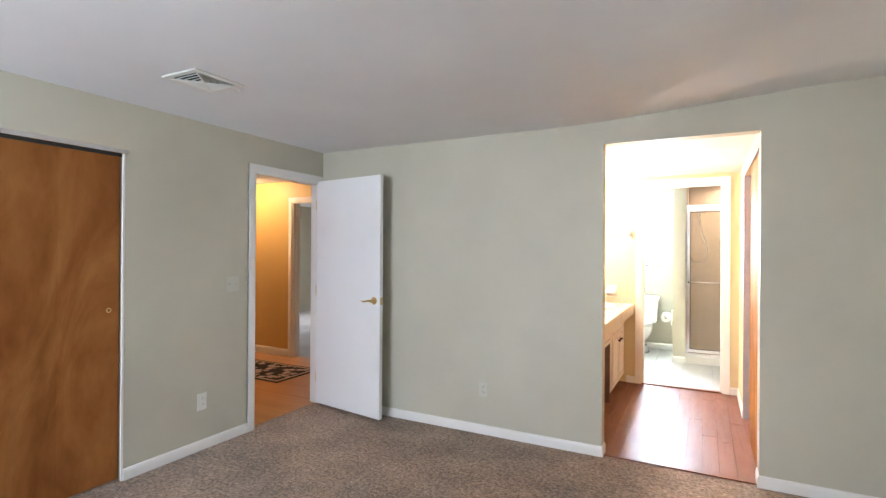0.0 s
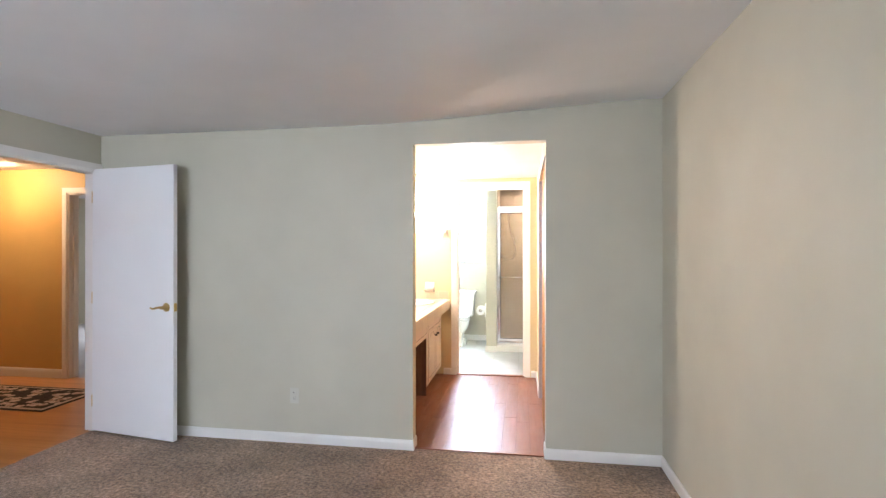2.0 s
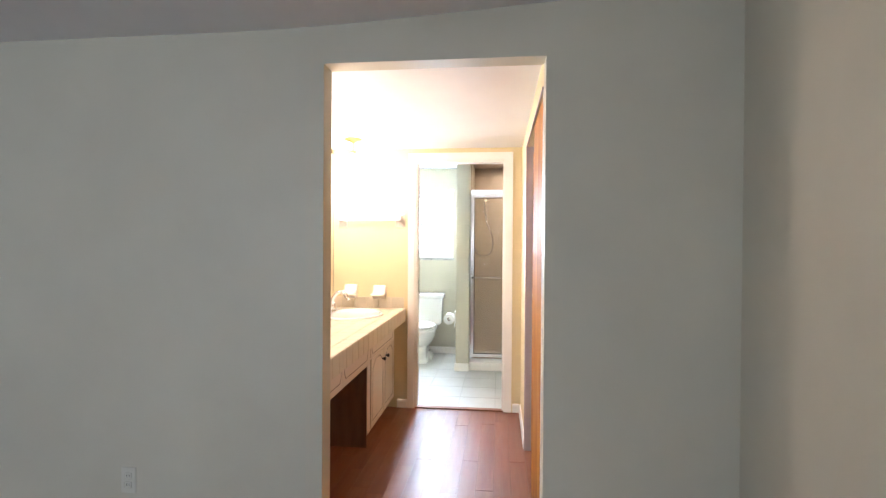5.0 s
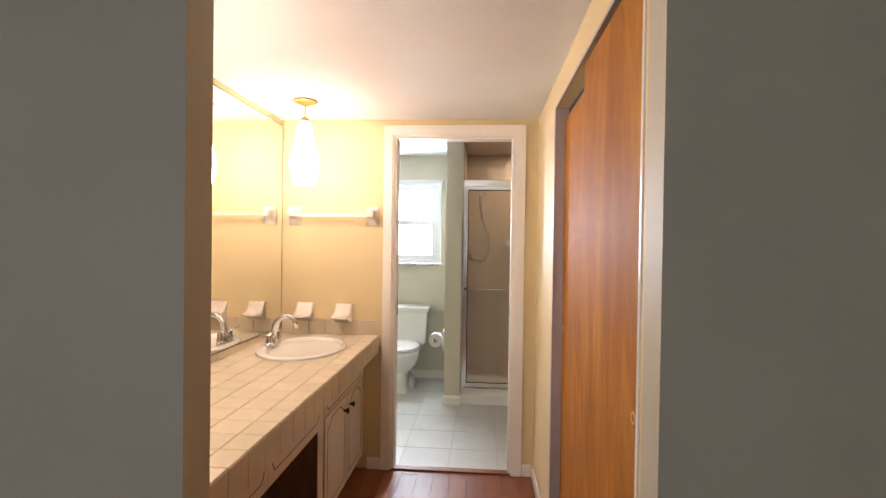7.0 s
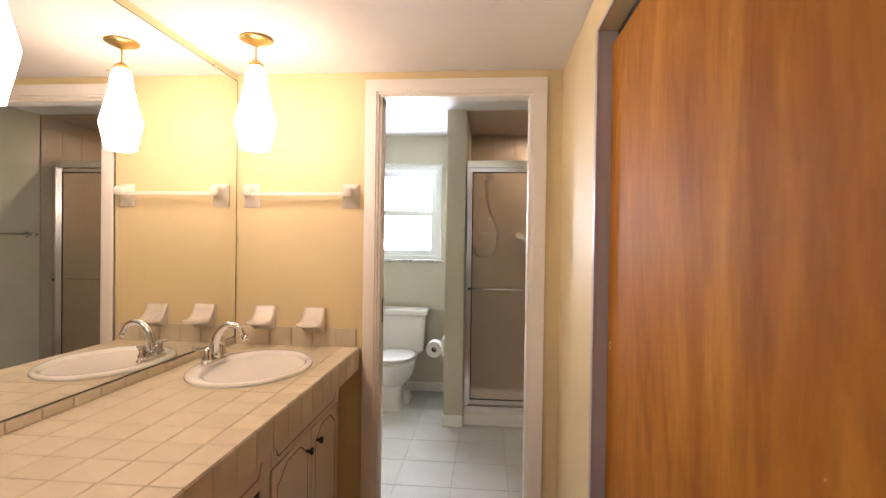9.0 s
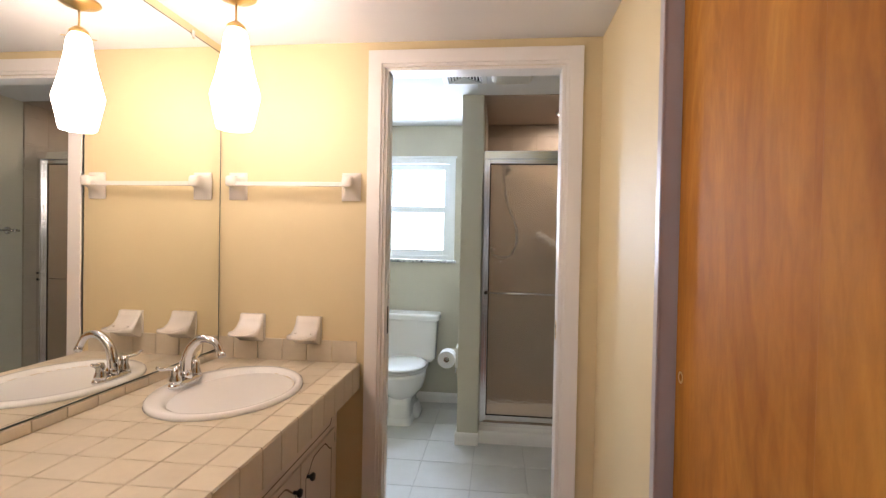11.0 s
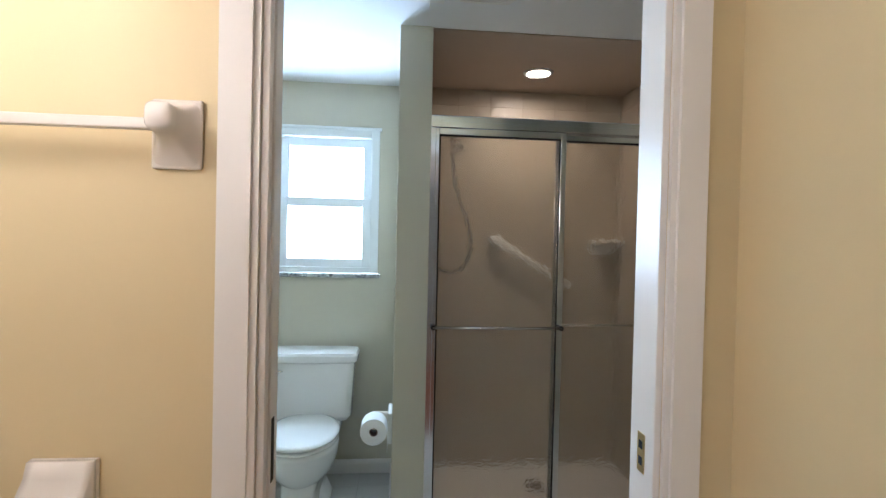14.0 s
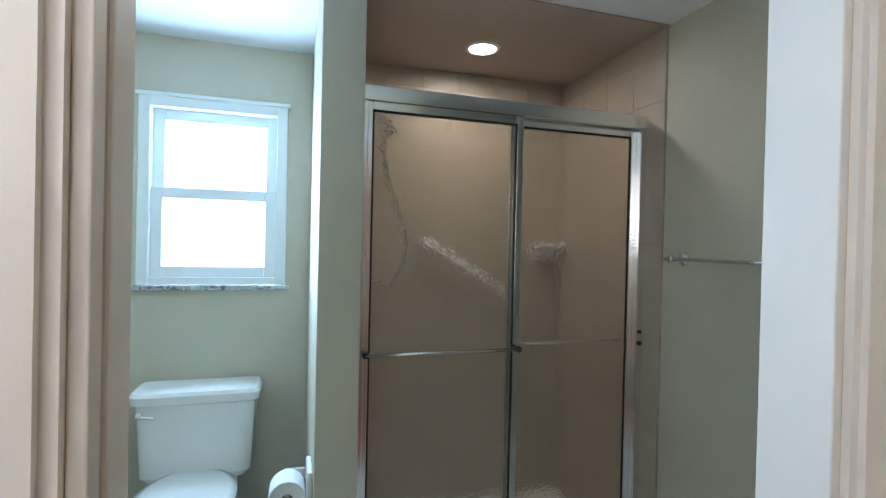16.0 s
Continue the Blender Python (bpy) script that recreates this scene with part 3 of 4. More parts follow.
part("head_jamb", box(BD0 + 0.014, BD1 - 0.014, HY1, BY0, BDZ - 0.014, BDZ, 0.002), TRIM, frame4)
plate = part("strike_plate", box(BD1 - 0.0155, BD1 - 0.0138, yc - 0.014, yc + 0.014, 0.985, 1.063, 0.0005), BRASS, frame4, "brass strike plate")
for z in (1.008, 1.040):
    part("strike_hole", box(BD1 - 0.0165, BD1 - 0.0152, yc - 0.007, yc + 0.007, z - 0.008, z + 0.008, 0.0004), DARK, plate)
pocket = thing("pocket_door", "white painted pocket door drawn back into its slot", "door")
pocket["kind"] = "structure"
part("door_edge", box(BD0 - 0.0015, BD0 + 0.017, yc - 0.017, yc + 0.017, 0.012, BDZ - 0.03, 0.003), TRIM, pocket)
part("edge_pull", box(BD0 + 0.0165, BD0 + 0.0185, yc - 0.009, yc + 0.009, 0.98, 1.10, 0.001), DARK, pocket)
single("door_threshold", box(BD0 - 0.002, BD1 + 0.002, HY1 - 0.012, HY1 + 0.045, 0.0005, 0.012, 0.004), PLANK, "brown wooden threshold strip in the bathroom doorway", "threshold", kind="structure")
single("carpet_edge", box(OP0 + 0.01, OP1 - 0.01, YN + 0.022, YN + 0.05, 0.0005, 0.009, 0.003), PLANK, "thin brown strip where carpet meets planks", "threshold", kind="structure")

# ---------------------------------------------------------------- windows


def window(name, x0, x1, z0, z1, y, out, label, frame_w=0.05):
    """A single-hung white window in a wall whose room face is at y; out is +1 when outdoors lies at larger y."""
    root = tagged(new(name), label, "window", kind="structure")

    def bar(nm, a0, a1, b0, b1, d0, d1, parent=root):
        ys = sorted((y + out * d0, y + out * d1))
        return part(nm, box(a0, a1, ys[0], ys[1], b0, b1, 0.003), VINYL_FRAME, parent)

    w = frame_w
    bar("window_frame", x0, x0 + w, z0, z1, -0.012, 0.09)
    bar("window_frame", x1 - w, x1, z0, z1, -0.012, 0.09)
    bar("window_frame", x0 + w, x1 - w, z1 - w, z1, -0.012, 0.09)
    bar("window_frame", x0 + w, x1 - w, z0, z0 + w * 0.7, -0.012, 0.09)
    bar("head_trim", x0 - 0.012, x1 + 0.012, z1 - 0.004, z1 + 0.014, -0.022, -0.001)
    zm = (z0 + z1) / 2 - 0.005
    for nm, b0, b1, d in (("lower_sash", z0 + w * 0.7, zm + 0.022, 0.012), ("upper_sash", zm - 0.022, z1 - w, 0.045)):
        s = 0.05
        sash = bar(nm, x0 + w, x0 + w + s, b0, b1, d, d + 0.03)
        bar("stile", x1 - w - s, x1 - w, b0, b1, d, d + 0.03, sash)
        bar("rail", x0 + w + s, x1 - w - s, b0, b0 + s, d, d + 0.03, sash)
        bar("rail", x0 + w + s, x1 - w - s, b1 - s, b1, d, d + 0.03, sash)
        ys = sorted((y + out * (d + 0.012), y + out * (d + 0.018)))
        pane = part("pane", box(x0 + w + s - 0.004, x1 - w - s + 0.004, ys[0], ys[1], b0 + s - 0.004, b1 - s + 0.004), GLASS, sash)
        pane.visible_shadow = False
    return root


window("window_1", -0.938, -0.286, 1.232, 2.106, BY1, 1, "small white vinyl single-hung bathroom window")
single("window_sill", box(-0.955, -0.270, BY1 - 0.028, BY1 + 0.02, 1.205, 1.229, 0.004), MARBLE, "grey veined marble sill under the bathroom window", "window sill", kind="structure")
window("window_2", -2.7, -0.6, 0.85, 2.1, YS, -1, "wide white bedroom window")

# ---------------------------------------------------------------- bedroom fittings


def plate_on_wall(name, m, label, kind, wide=0.07, high=0.115, mat=WHITE):
    """m carries x across, y out of the wall, z up."""
    root = thing(name, label, "outlet" if kind == "outlet" else "switch")
    part("cover_plate", moved(box(-wide / 2, wide / 2, 0, 0.006, -high / 2, high / 2, 0.003), m), mat, root)
    if kind == "outlet":
        for z in (-0.02, 0.02):
            face = part("socket", moved(box(-0.016, 0.016, 0.006, 0.008, z - 0.014, z + 0.014, 0.003), m), mat, root)
            for x in (-0.006, 0.006):
                part("slot", moved(box(x - 0.001, x + 0.001, 0.0079, 0.0085, z - 0.004, z + 0.006), m), DARK, face)
    else:
        for x in ((-wide / 4, wide / 4) if wide > 0.1 else (0,)):
            part("toggle", moved(box(x - 0.005, x + 0.005, 0.006, 0.016, -0.004, 0.014, 0.002), m), mat, root)
    return root


north_face = lambda x, z: Matrix.Translation((x, YN, z)) @ Matrix.Rotation(math.pi, 4, "Z")
west_face = lambda y, z: Matrix.Translation((XW, y, z)) @ Matrix.Rotation(-math.pi / 2, 4, "Z")
plate_on_wall("wall_outlet", north_face(-1.326, 0.347), "ivory duplex outlet low on the sage wall", "outlet", mat=PLATE)
plate_on_wall("wall_outlet", west_face(2.125, 0.343), "ivory duplex outlet low beside the doorway", "outlet", 0.075, 0.12)
plate_on_wall("light_switch", west_face(2.375, 1.158), "ivory double light switch beside the doorway", "switch", 0.115, 0.115, PLATE)


def ceiling_diffuser(name, cx, cy, z, half_x, half_y, label, rings=4):
    """A four-way register: rim, slanting square louvres and a cross."""
    root = thing(name, label, "ceiling vent", at=(cx, cy, z))
    bm = bmesh.new()
    rim = 0.034
    for b in ((-half_x, half_x, half_y - rim, half_y), (-half_x, half_x, -half_y, -half_y + rim), (-half_x, -half_x + rim, -half_y + rim, half_y - rim), (half_x - rim, half_x, -half_y + rim, half_y - rim)):
        box(cx + b[0], cx + b[1], cy + b[2], cy + b[3], z - 0.010, z - 0.0005, 0.003, 1, bm)
    part("frame", bm, WHITE, root, "white enamel frame")
    part("backing", box(cx - half_x + rim, cx + half_x - rim, cy - half_y + rim, cy + half_y - rim, z - 0.0025, z - 0.0008), DARK, root, "dark duct opening")
    ix, iy = half_x - rim, half_y - rim
    for k in range(rings):
        f = (k + 0.6) / (rings + 0.4)
        for dx, dy in ((1, 0), (-1, 0), (0, 1), (0, -1)):
            bm = bmesh.new()
            q = []
            for ff, zz in ((f, z - 0.003), (f + 0.10, z - 0.014)):
                px, py = ix * ff, iy * ff
                if dx:
                    q += [(cx + dx * px, cy - py, zz), (cx + dx * px, cy + py, zz)]
                else:
                    q += [(cx - px, cy + dy * py, zz), (cx + px, cy + dy * py, zz)]
            lo = [bm.verts.new(q[j]) for j in (0, 1, 3, 2)]
            hi = [bm.verts.new((v[0], v[1], v[2] + 0.0018)) for v in (q[0], q[1], q[3], q[2])]
            bm.faces.new(lo)
            bm.faces.new(hi)
            for j in range(4):
                bm.faces.new((lo[j], lo[(j + 1) % 4], hi[(j + 1) % 4], hi[j]))
            part("louvre", bm, WHITE, root)
    part("damper_lever", tube([(cx + half_x * 0.55, cy + half_y - 0.02, z - 0.009), (cx + half_x * 0.58, cy + half_y - 0.005, z - 0.016), (cx + half_x * 0.6, cy + half_y + 0.012, z - 0.024)], 0.003, 8), WHITE, root)
    for sx in (-1, 1):
        part("cross_rib", rod((cx - ix * sx, cy - iy, z - 0.011), (cx + ix * sx, cy + iy, z - 0.011), 0.004, 6), WHITE, root)
    return root


ceiling_diffuser("ceiling_vent", -2.17, 1.545, 2.318, 0.135, 0.15, "white four-way air register in the bedroom ceiling")

# ---------------------------------------------------------------- hallway rug and lamp
rug = thing("hall_rug", "black and beige flowered runner rug on laminate", "rug", at=(-4.4, 3.97, 0))
part("rug_edge", box(-5.3, -3.82, 3.655, 4.335, 0.0005, 0.007, 0.002), RUG_BORDER, rug, "black bound border")
part("rug_band", box(-5.265, -3.850, 3.685, 4.305, 0.0065, 0.009, 0.001), RUG_BAND, rug, "beige inner band")
part("rug_field", box(-5.22, -3.885, 3.72, 4.27, 0.0085, 0.0105, 0.001), RUG, rug, "black field with pale flowers")
lamp = thing("hallway_lamp", "lit round glass ceiling lamp in the hallway", "ceiling lamp", at=(-5.15, 4.15, 2.32))
part("lamp_base", moved(lathe([(0, 0), (0.10, 0), (0.10, -0.02), (0, -0.02)], 32), Matrix.Translation((-5.15, 4.15, 2.319))), BRASS, lamp, "brass lamp base", True)
part("globe", moved(lathe([(0, -0.11), (0.05, -0.105), (0.09, -0.08), (0.105, -0.05), (0.095, -0.0205), (0, -0.0205)], 32), Matrix.Translation((-5.15, 4.15, 2.319))), DOME_GLOW, lamp, "lit milk glass globe", True)

# ---------------------------------------------------------------- vanity
CT, CX, CY0, CY1 = 0.857, -0.491, HY0 + 0.002, HY1 - 0.002
FX = -0.590
KY = 4.67
cab = thing("vanity_cabinet", "cream painted two-door vanity cabinet with grooved panels", "cabinet", at=(-0.85, 5.0, 0))
part("body", box(HX0 + 0.002, FX, KY, CY1, 0.09, 0.690, 0.002), CABINET, cab)
part("toe_kick", box(HX0 + 0.002, FX - 0.06, KY + 0.01, CY1, 0.001, 0.09), CABINET, cab)
part("side_panel", box(HX0 + 0.004, FX - 0.004, KY - 0.006, KY - 0.0005, 0.001, 0.70, 0.001), KNEE_WOOD, cab, "dark brown side panel")


def arch(y0, y1, z0, z1, rise, n=14):
    """A panel outline with an arched and shouldered top, in y and z."""
    pts = [(y0, z0), (y1, z0), (y1, z1 - rise)]
    for k in range(1, n):
        f = k / n
        y = y1 + (y0 - y1) * f
        s = min(1.0, min(f, 1 - f) * 3.2)
        pts.append((y, z1 - rise + rise * (s * s * (3 - 2 * s))))
    pts.append((y0, z1 - rise))
    return pts


def groove(outline, x, wide=0.0045, parent=None, name="groove"):
    bm = bmesh.new()
    c = (sum(p[0] for p in outline) / len(outline), sum(p[1] for p in outline) / len(outline))
    n = len(outline)
    rings = []
    for dx, shrink in ((0.0006, 0.0), (0.0006, wide), (-0.002, wide), (-0.002, 0.0)):
        ring = []
        for y, z in outline:
            sy = math.copysign(min(abs(y - c[0]), shrink), y - c[0])
            sz = math.copysign(min(abs(z - c[1]), shrink), z - c[1])
            ring.append(bm.verts.new((x + dx, y - sy, z - sz)))
        rings.append(ring)
    for a in range(4):
        b = (a + 1) % 4
        for k in range(n):
            bm.faces.new((rings[a][k], rings[a][(k + 1) % n], rings[b][(k + 1) % n], rings[b][k]))
    return part(name, bm, GROOVE, parent, "dark glazed routed groove")


for k, (a, b) in enumerate(((4.745, 5.128), (5.136, 5.495))):
    leaf = part("cabinet_door", box(FX + 0.001, FX + 0.008, a, b, 0.105, 0.595, 0.002), CABINET, cab)
    groove(arch(a + 0.04, b - 0.04, 0.145, 0.575, 0.05), FX + 0.008, parent=leaf)
    y = b - 0.055 if k == 0 else a + 0.055
    knob = part("knob", moved(lathe([(0, 0), (0.007, 0), (0.006, 0.010), (0.013, 0.016), (0.0155, 0.022), (0.012, 0.028), (0, 0.030)], 20),
                              Matrix.Translation((FX + 0.008, y, 0.527)) @ Matrix.Rotation(math.pi / 2, 4, "Y")), BLACK, leaf, "black iron knob", True)
for y in (5.492,):
    for z in (0.20, 0.55):
        part("hinge", rod((FX + 0.003, y + 0.008, z - 0.02), (FX + 0.003, y + 0.008, z + 0.02), 0.004, 8), BLACK, cab)

rail = thing("vanity_rail", "cream painted grooved wooden rail under the tiled counter", "cabinet rail", at=(FX, 4.5, 0.69))
for a, b, z0, kind in ((CY0 + 0.003, 4.118, 0.568, "apron_board"), (4.121, KY + 0.03, 0.568, "apron_board"), (KY + 0.08, CY1 - 0.04, 0.600, "drawer_front")):
    board = part(kind, box(FX - 0.02, FX + 0.003, a, b, z0, 0.752, 0.002), CABINET, rail)
    zb = z0 + (0.040 if kind == "apron_board" else 0.018)
    groove([(a + 0.04, zb + 0.016), (a + 0.052, zb), (b - 0.052, zb), (b - 0.04, zb + 0.016), (b - 0.025, zb + 0.045), (b - 0.025, 0.746), (a + 0.025, 0.746), (a + 0.025, zb + 0.045)], FX + 0.003, parent=board)

top = thing("tiled_countertop", "beige square tiled vanity countertop with tiled edge", "countertop", at=(-0.8, 4.5, CT))
TH = 0.008
SX, SY = -0.818, 5.078
RX, RY = 0.232, 0.296
bed = bmesh.new()
for b in ((HX0 + 0.002, CX - TH - 0.001, CY0, SY - 0.27), (HX0 + 0.002, CX - TH - 0.001, SY + 0.27, CY1), (HX0 + 0.002, SX - 0.205, SY - 0.27, SY + 0.27), (SX + 0.205, CX - TH - 0.001, SY - 0.27, SY + 0.27)):
    box(*b, 0.755, CT - 0.003, 0, 1, bed)
part("grout_bed", bed, GROUT, top, "tan grout bed")

# oval drop-in basin
sink = thing("basin", "white oval drop-in basin set in beige tiles", "sink", at=(SX, SY, CT))
bowl = oval_rings([(SX, SY, RX * 0.93, RY * 0.93, CT - 0.002, 1), (SX, SY, RX, RY, CT + 0.001, 1), (SX, SY, RX * 0.995, RY * 0.995, CT + 0.011, 1), (SX, SY, RX * 0.965, RY * 0.97, CT + 0.017, 1),
                   (SX + 0.012, SY, RX * 0.86, RY * 0.905, CT + 0.016, 1), (SX + 0.018, SY, RX * 0.80, RY * 0.865, CT + 0.009, 1), (SX + 0.020, SY, RX * 0.765, RY * 0.83, CT - 0.012, 1), (SX + 0.022, SY, RX * 0.71, RY * 0.77, CT - 0.058, 1),
                   (SX + 0.022, SY, RX * 0.58, RY * 0.62, CT - 0.108, 1), (SX + 0.02, SY, RX * 0.34, RY * 0.34, CT - 0.140, 1), (SX + 0.02, SY, 0.024, 0.024, CT - 0.150, 1)], 56)
part("bowl", bowl, PORCELAIN, sink, smooth=True)
part("drain", moved(lathe([(0, 0.004), (0.015, 0.004), (0.024, 0.002), (0.026, -0.001), (0, -0.001)], 24), Matrix.Translation((SX + 0.02, SY, CT - 0.148))), CHROME, sink, "chrome drain", True)
part("overflow_hole", rod((SX + 0.187, SY - 0.01, CT - 0.022), (SX + 0.206, SY - 0.01, CT - 0.018), 0.010, 18), DARK, sink, "dark overflow hole", True)

# two-handle tap on the wall side of the basin
FXC, FYC, FZ = SX - 0.175, SY + 0.02, CT + 0.016
tap = thing("faucet", "chrome two-handle faucet with a high curved spout", "faucet", at=(FXC, FYC, FZ))
part("base_plate", oval_rings([(FXC, FYC, 0.027, 0.083, FZ - 0.001, 0.8), (FXC, FYC, 0.027, 0.083, FZ + 0.010, 0.8), (FXC, FYC, 0.020, 0.074, FZ + 0.018, 0.8)], 32), CHROME, tap, smooth=True)
part("spout", tube([(FXC, FYC, FZ + 0.012), (FXC, FYC, FZ + 0.07), (FXC + 0.015, FYC, FZ + 0.120), (FXC + 0.055, FYC, FZ + 0.155), (FXC + 0.105, FYC, FZ + 0.148), (FXC + 0.130, FYC, FZ + 0.108)], 0.012, 16, (0.019, 0.0115)), CHROME, tap, smooth=True)
part("spout_collar", moved(lathe([(0, 0), (0.024, 0), (0.021, 0.02), (0.017, 0.034), (0, 0.034)], 24), Matrix.Translation((FXC, FYC, FZ + 0.012))), CHROME, tap, smooth=True)
part("spout_tip", rod((FXC + 0.1285, FYC, FZ + 0.112), (FXC + 0.136, FYC, FZ + 0.094), 0.0135, 16), CHROME, tap, smooth=True)
for s in (-1, 1):
    y = FYC + s * 0.055
    hub = part("handle_hub", moved(lathe([(0, 0), (0.021, 0), (0.020, 0.012), (0.014, 0.03), (0.016, 0.042), (0.012, 0.056), (0, 0.060)], 24), Matrix.Translation((FXC, y, FZ + 0.012))), CHROME, tap, smooth=True)
    part("lever", tube([(FXC, y, FZ + 0.060), (FXC - 0.012, y + s * 0.018, FZ + 0.066), (FXC - 0.020, y + s * 0.045, FZ + 0.070), (FXC - 0.024, y + s * 0.062, FZ + 0.078)], 0.006, 12, (0.008, 0.0055)), CHROME, hub, smooth=True)
part("lift_rod", rod((FXC - 0.022, FYC, FZ + 0.012), (FXC - 0.022, FYC, FZ + 0.075), 0.003, 8), CHROME, tap, smooth=True)

# mirror
mirror = thing("wall_mirror", "large frameless plate mirror above the tiled counter", "mirror", at=(HX0, 4.5, 1.5))
part("glass", box(HX0 + 0.0015, HX0 + 0.006, CY0 + 0.05, CY1 - 0.008, 0.897, 2.186), MIRROR, mirror)
part("edge_strip", box(HX0 + 0.001, HX0 + 0.0068, CY1 - 0.008, CY1 - 0.004, 0.897, 2.186), MIRROR_EDGE, mirror)
part("edge_strip", box(HX0 + 0.001, HX0 + 0.0068, CY0 + 0.05, CY1 - 0.008, 0.892, 0.8965), MIRROR_EDGE, mirror)
part("edge_strip", box(HX0 + 0.001, HX0 + 0.0068, CY0 + 0.05, CY1 - 0.008, 2.1865, 2.190), MIRROR_EDGE, mirror)
for y in (3.9, 4.6, 5.33):
    part("mirror_clip", box(HX0 + 0.0005, HX0 + 0.010, y - 0.009, y + 0.009, 2.174, 2.204, 0.002), CHROME, mirror, "chrome mirror clip")


# pendants
def pendant(name, x, y, bottom, label):
    root = thing(name, label, "pendant lamp", "pendants over the vanity", at=(x, y, HZ))
    at = lambda z: Matrix.Translation((x, y, z))
    part("canopy", moved(lathe([(0, 0), (0.066, 0), (0.068, -0.004), (0.060, -0.010), (0.030, -0.017), (0.012, -0.030), (0, -0.030)], 36), at(HZ - 0.0005)), BRASS, root, "round brass canopy", True)
    part("stem", rod((x, y, bottom + 0.345), (x, y, HZ - 0.02), 0.0035, 10), BRASS, root, "thin brass stem", True)
    part("cap", moved(lathe([(0, 0.020), (0.014, 0.020), (0.030, 0.006), (0.032, -0.004), (0, -0.004)], 24), at(bottom + 0.352)), BRASS, root, "small brass cap", True)
    part("cross_pin", rod((x - 0.045, y + 0.03, bottom + 0.335), (x + 0.045, y - 0.03, bottom + 0.335), 0.0018, 8), BRASS, root)
    part("shade", moved(lathe([(0, 0.347), (0.030, 0.345), (0.040, 0.325), (0.047, 0.27), (0.062, 0.20), (0.083, 0.125), (0.084, 0.115), (0.060, 0.004), (0.052, 0), (0, 0)], 8), at(bottom) @ Matrix.Rotation(0.3, 4, "Z")), MILK_GLASS, root, "lit faceted milk glass shade")
    return root


pendant("pendant_lamp", -0.834, 5.116, 1.761, "lit faceted milk glass pendant beside the basin")
pendant("pendant_lamp", -0.850, 3.97, 1.640, "lit faceted milk glass pendant over the counter")


# ceramic wall fittings
def soap_dish(x, z, label, dotted=False):
    root = thing("soap_dish", label, "soap dish", "soap dishes over the basin", at=(x, HY1, z))
    part("back_plate", box(x - 0.056, x + 0.056, HY1 - 0.010, HY1 - 0.0005, z - 0.060, z + 0.062, 0.004), CERAMIC, root, smooth=False)
    side = [(0, -0.057), (-0.010, -0.056), (-0.055, -0.030), (-0.098, -0.022), (-0.106, -0.014), (-0.100, -0.004), (-0.066, -0.004), (-0.036, 0.010), (-0.016, 0.036), (-0.009, 0.060), (0, 0.061)]
    bm = bmesh.new()
    rows = []
    for k in range(9):
        f = -1 + 2 * k / 8
        dip = 0.010 * (1 - f * f)
        rows.append([bm.verts.new((x + f * 0.053, HY1 - 0.009 + u * 1.18 * (1 - 0.10 * abs(f) ** 4), z + v - (dip if 4 < j < 8 else 0))) for j, (u, v) in enumerate(side)])
    for a, b in zip(rows, rows[1:]):
        for k in range(len(side)):
            bm.faces.new((a[k], a[(k + 1) % len(side)], b[(k + 1) % len(side)], b[k]))
    bm.faces.new(rows[0])
    bm.faces.new(rows[-1])
    tray = part("tray", bm, CERAMIC, root, smooth=True)
    if dotted:
        for dx in (-0.034, 0.034):
            for dy in (-0.104, -0.062):
                part("peg", moved(lathe([(0, 0.006), (0.004, 0.005), (0.006, 0), (0, 0)], 12), Matrix.Translation((x + dx, HY1 + dy - 0.009, z - 0.012 if dy < -0.08 else z - 0.004))), CERAMIC, tray, smooth=True)
    return root


soap_dish(-0.973, 0.994, "cream ceramic soap dish near the mirror")
soap_dish(-0.718, 0.990, "cream ceramic pegged soap dish beside the doorway", True)


def bar_bracket(root, x, y, z, out):
    """A flared ceramic post on a plate; out is the unit way from the wall."""
    ang = math.atan2(out[1], out[0]) + math.pi / 2
    m = Matrix.Translation((x, y, z)) @ Matrix.Rotation(ang, 4, "Z")
    bm = box(-0.042, 0.042, -0.010, -0.0005, -0.060, 0.060, 0.0045, 3)
    rings = []
    n = 28
    for d, hx, hz, dz, sq in ((-0.0095, 0.039, 0.056, 0, 0.3), (-0.013, 0.036, 0.052, 0.001, 0.35), (-0.020, 0.031, 0.043, 0.004, 0.4), (-0.030, 0.026, 0.034, 0.008, 0.5),
                              (-0.042, 0.0225, 0.027, 0.012, 0.55), (-0.060, 0.0215, 0.0235, 0.015, 0.55), (-0.076, 0.0215, 0.023, 0.016, 0.55), (-0.081, 0.018, 0.019, 0.016, 0.6)):
        ring = []
        for k in range(n):
            c, q = math.cos(2 * math.pi * k / n), math.sin(2 * math.pi * k / n)
            ring.append(bm.verts.new((hx * math.copysign(abs(c) ** sq, c), d, dz + hz * math.copysign(abs(q) ** sq, q))))
        rings.append(ring)
    for a, b in zip(rings, rings[1:]):
        for k in range(n):
            bm.faces.new((a[k], a[(k + 1) % n], b[(k + 1) % n], b[k]))
    bm.faces.new(rings[-1])
    return part("bracket", moved(bm, m), CERAMIC, root, smooth=True)


towel = thing("towel_bar", "cream ceramic towel bar with square rod", "towel bar", at=(-0.81, HY1, 1.61))
bar_bracket(towel, -1.050, HY1, 1.61, (0, -1))
bar_bracket(towel, -0.541, HY1, 1.61, (0, -1))
part("rod", box(-1.050, -0.541, HY1 - 0.068, HY1 - 0.050, 1.606, 1.624, 0.002), CERAMIC, towel)

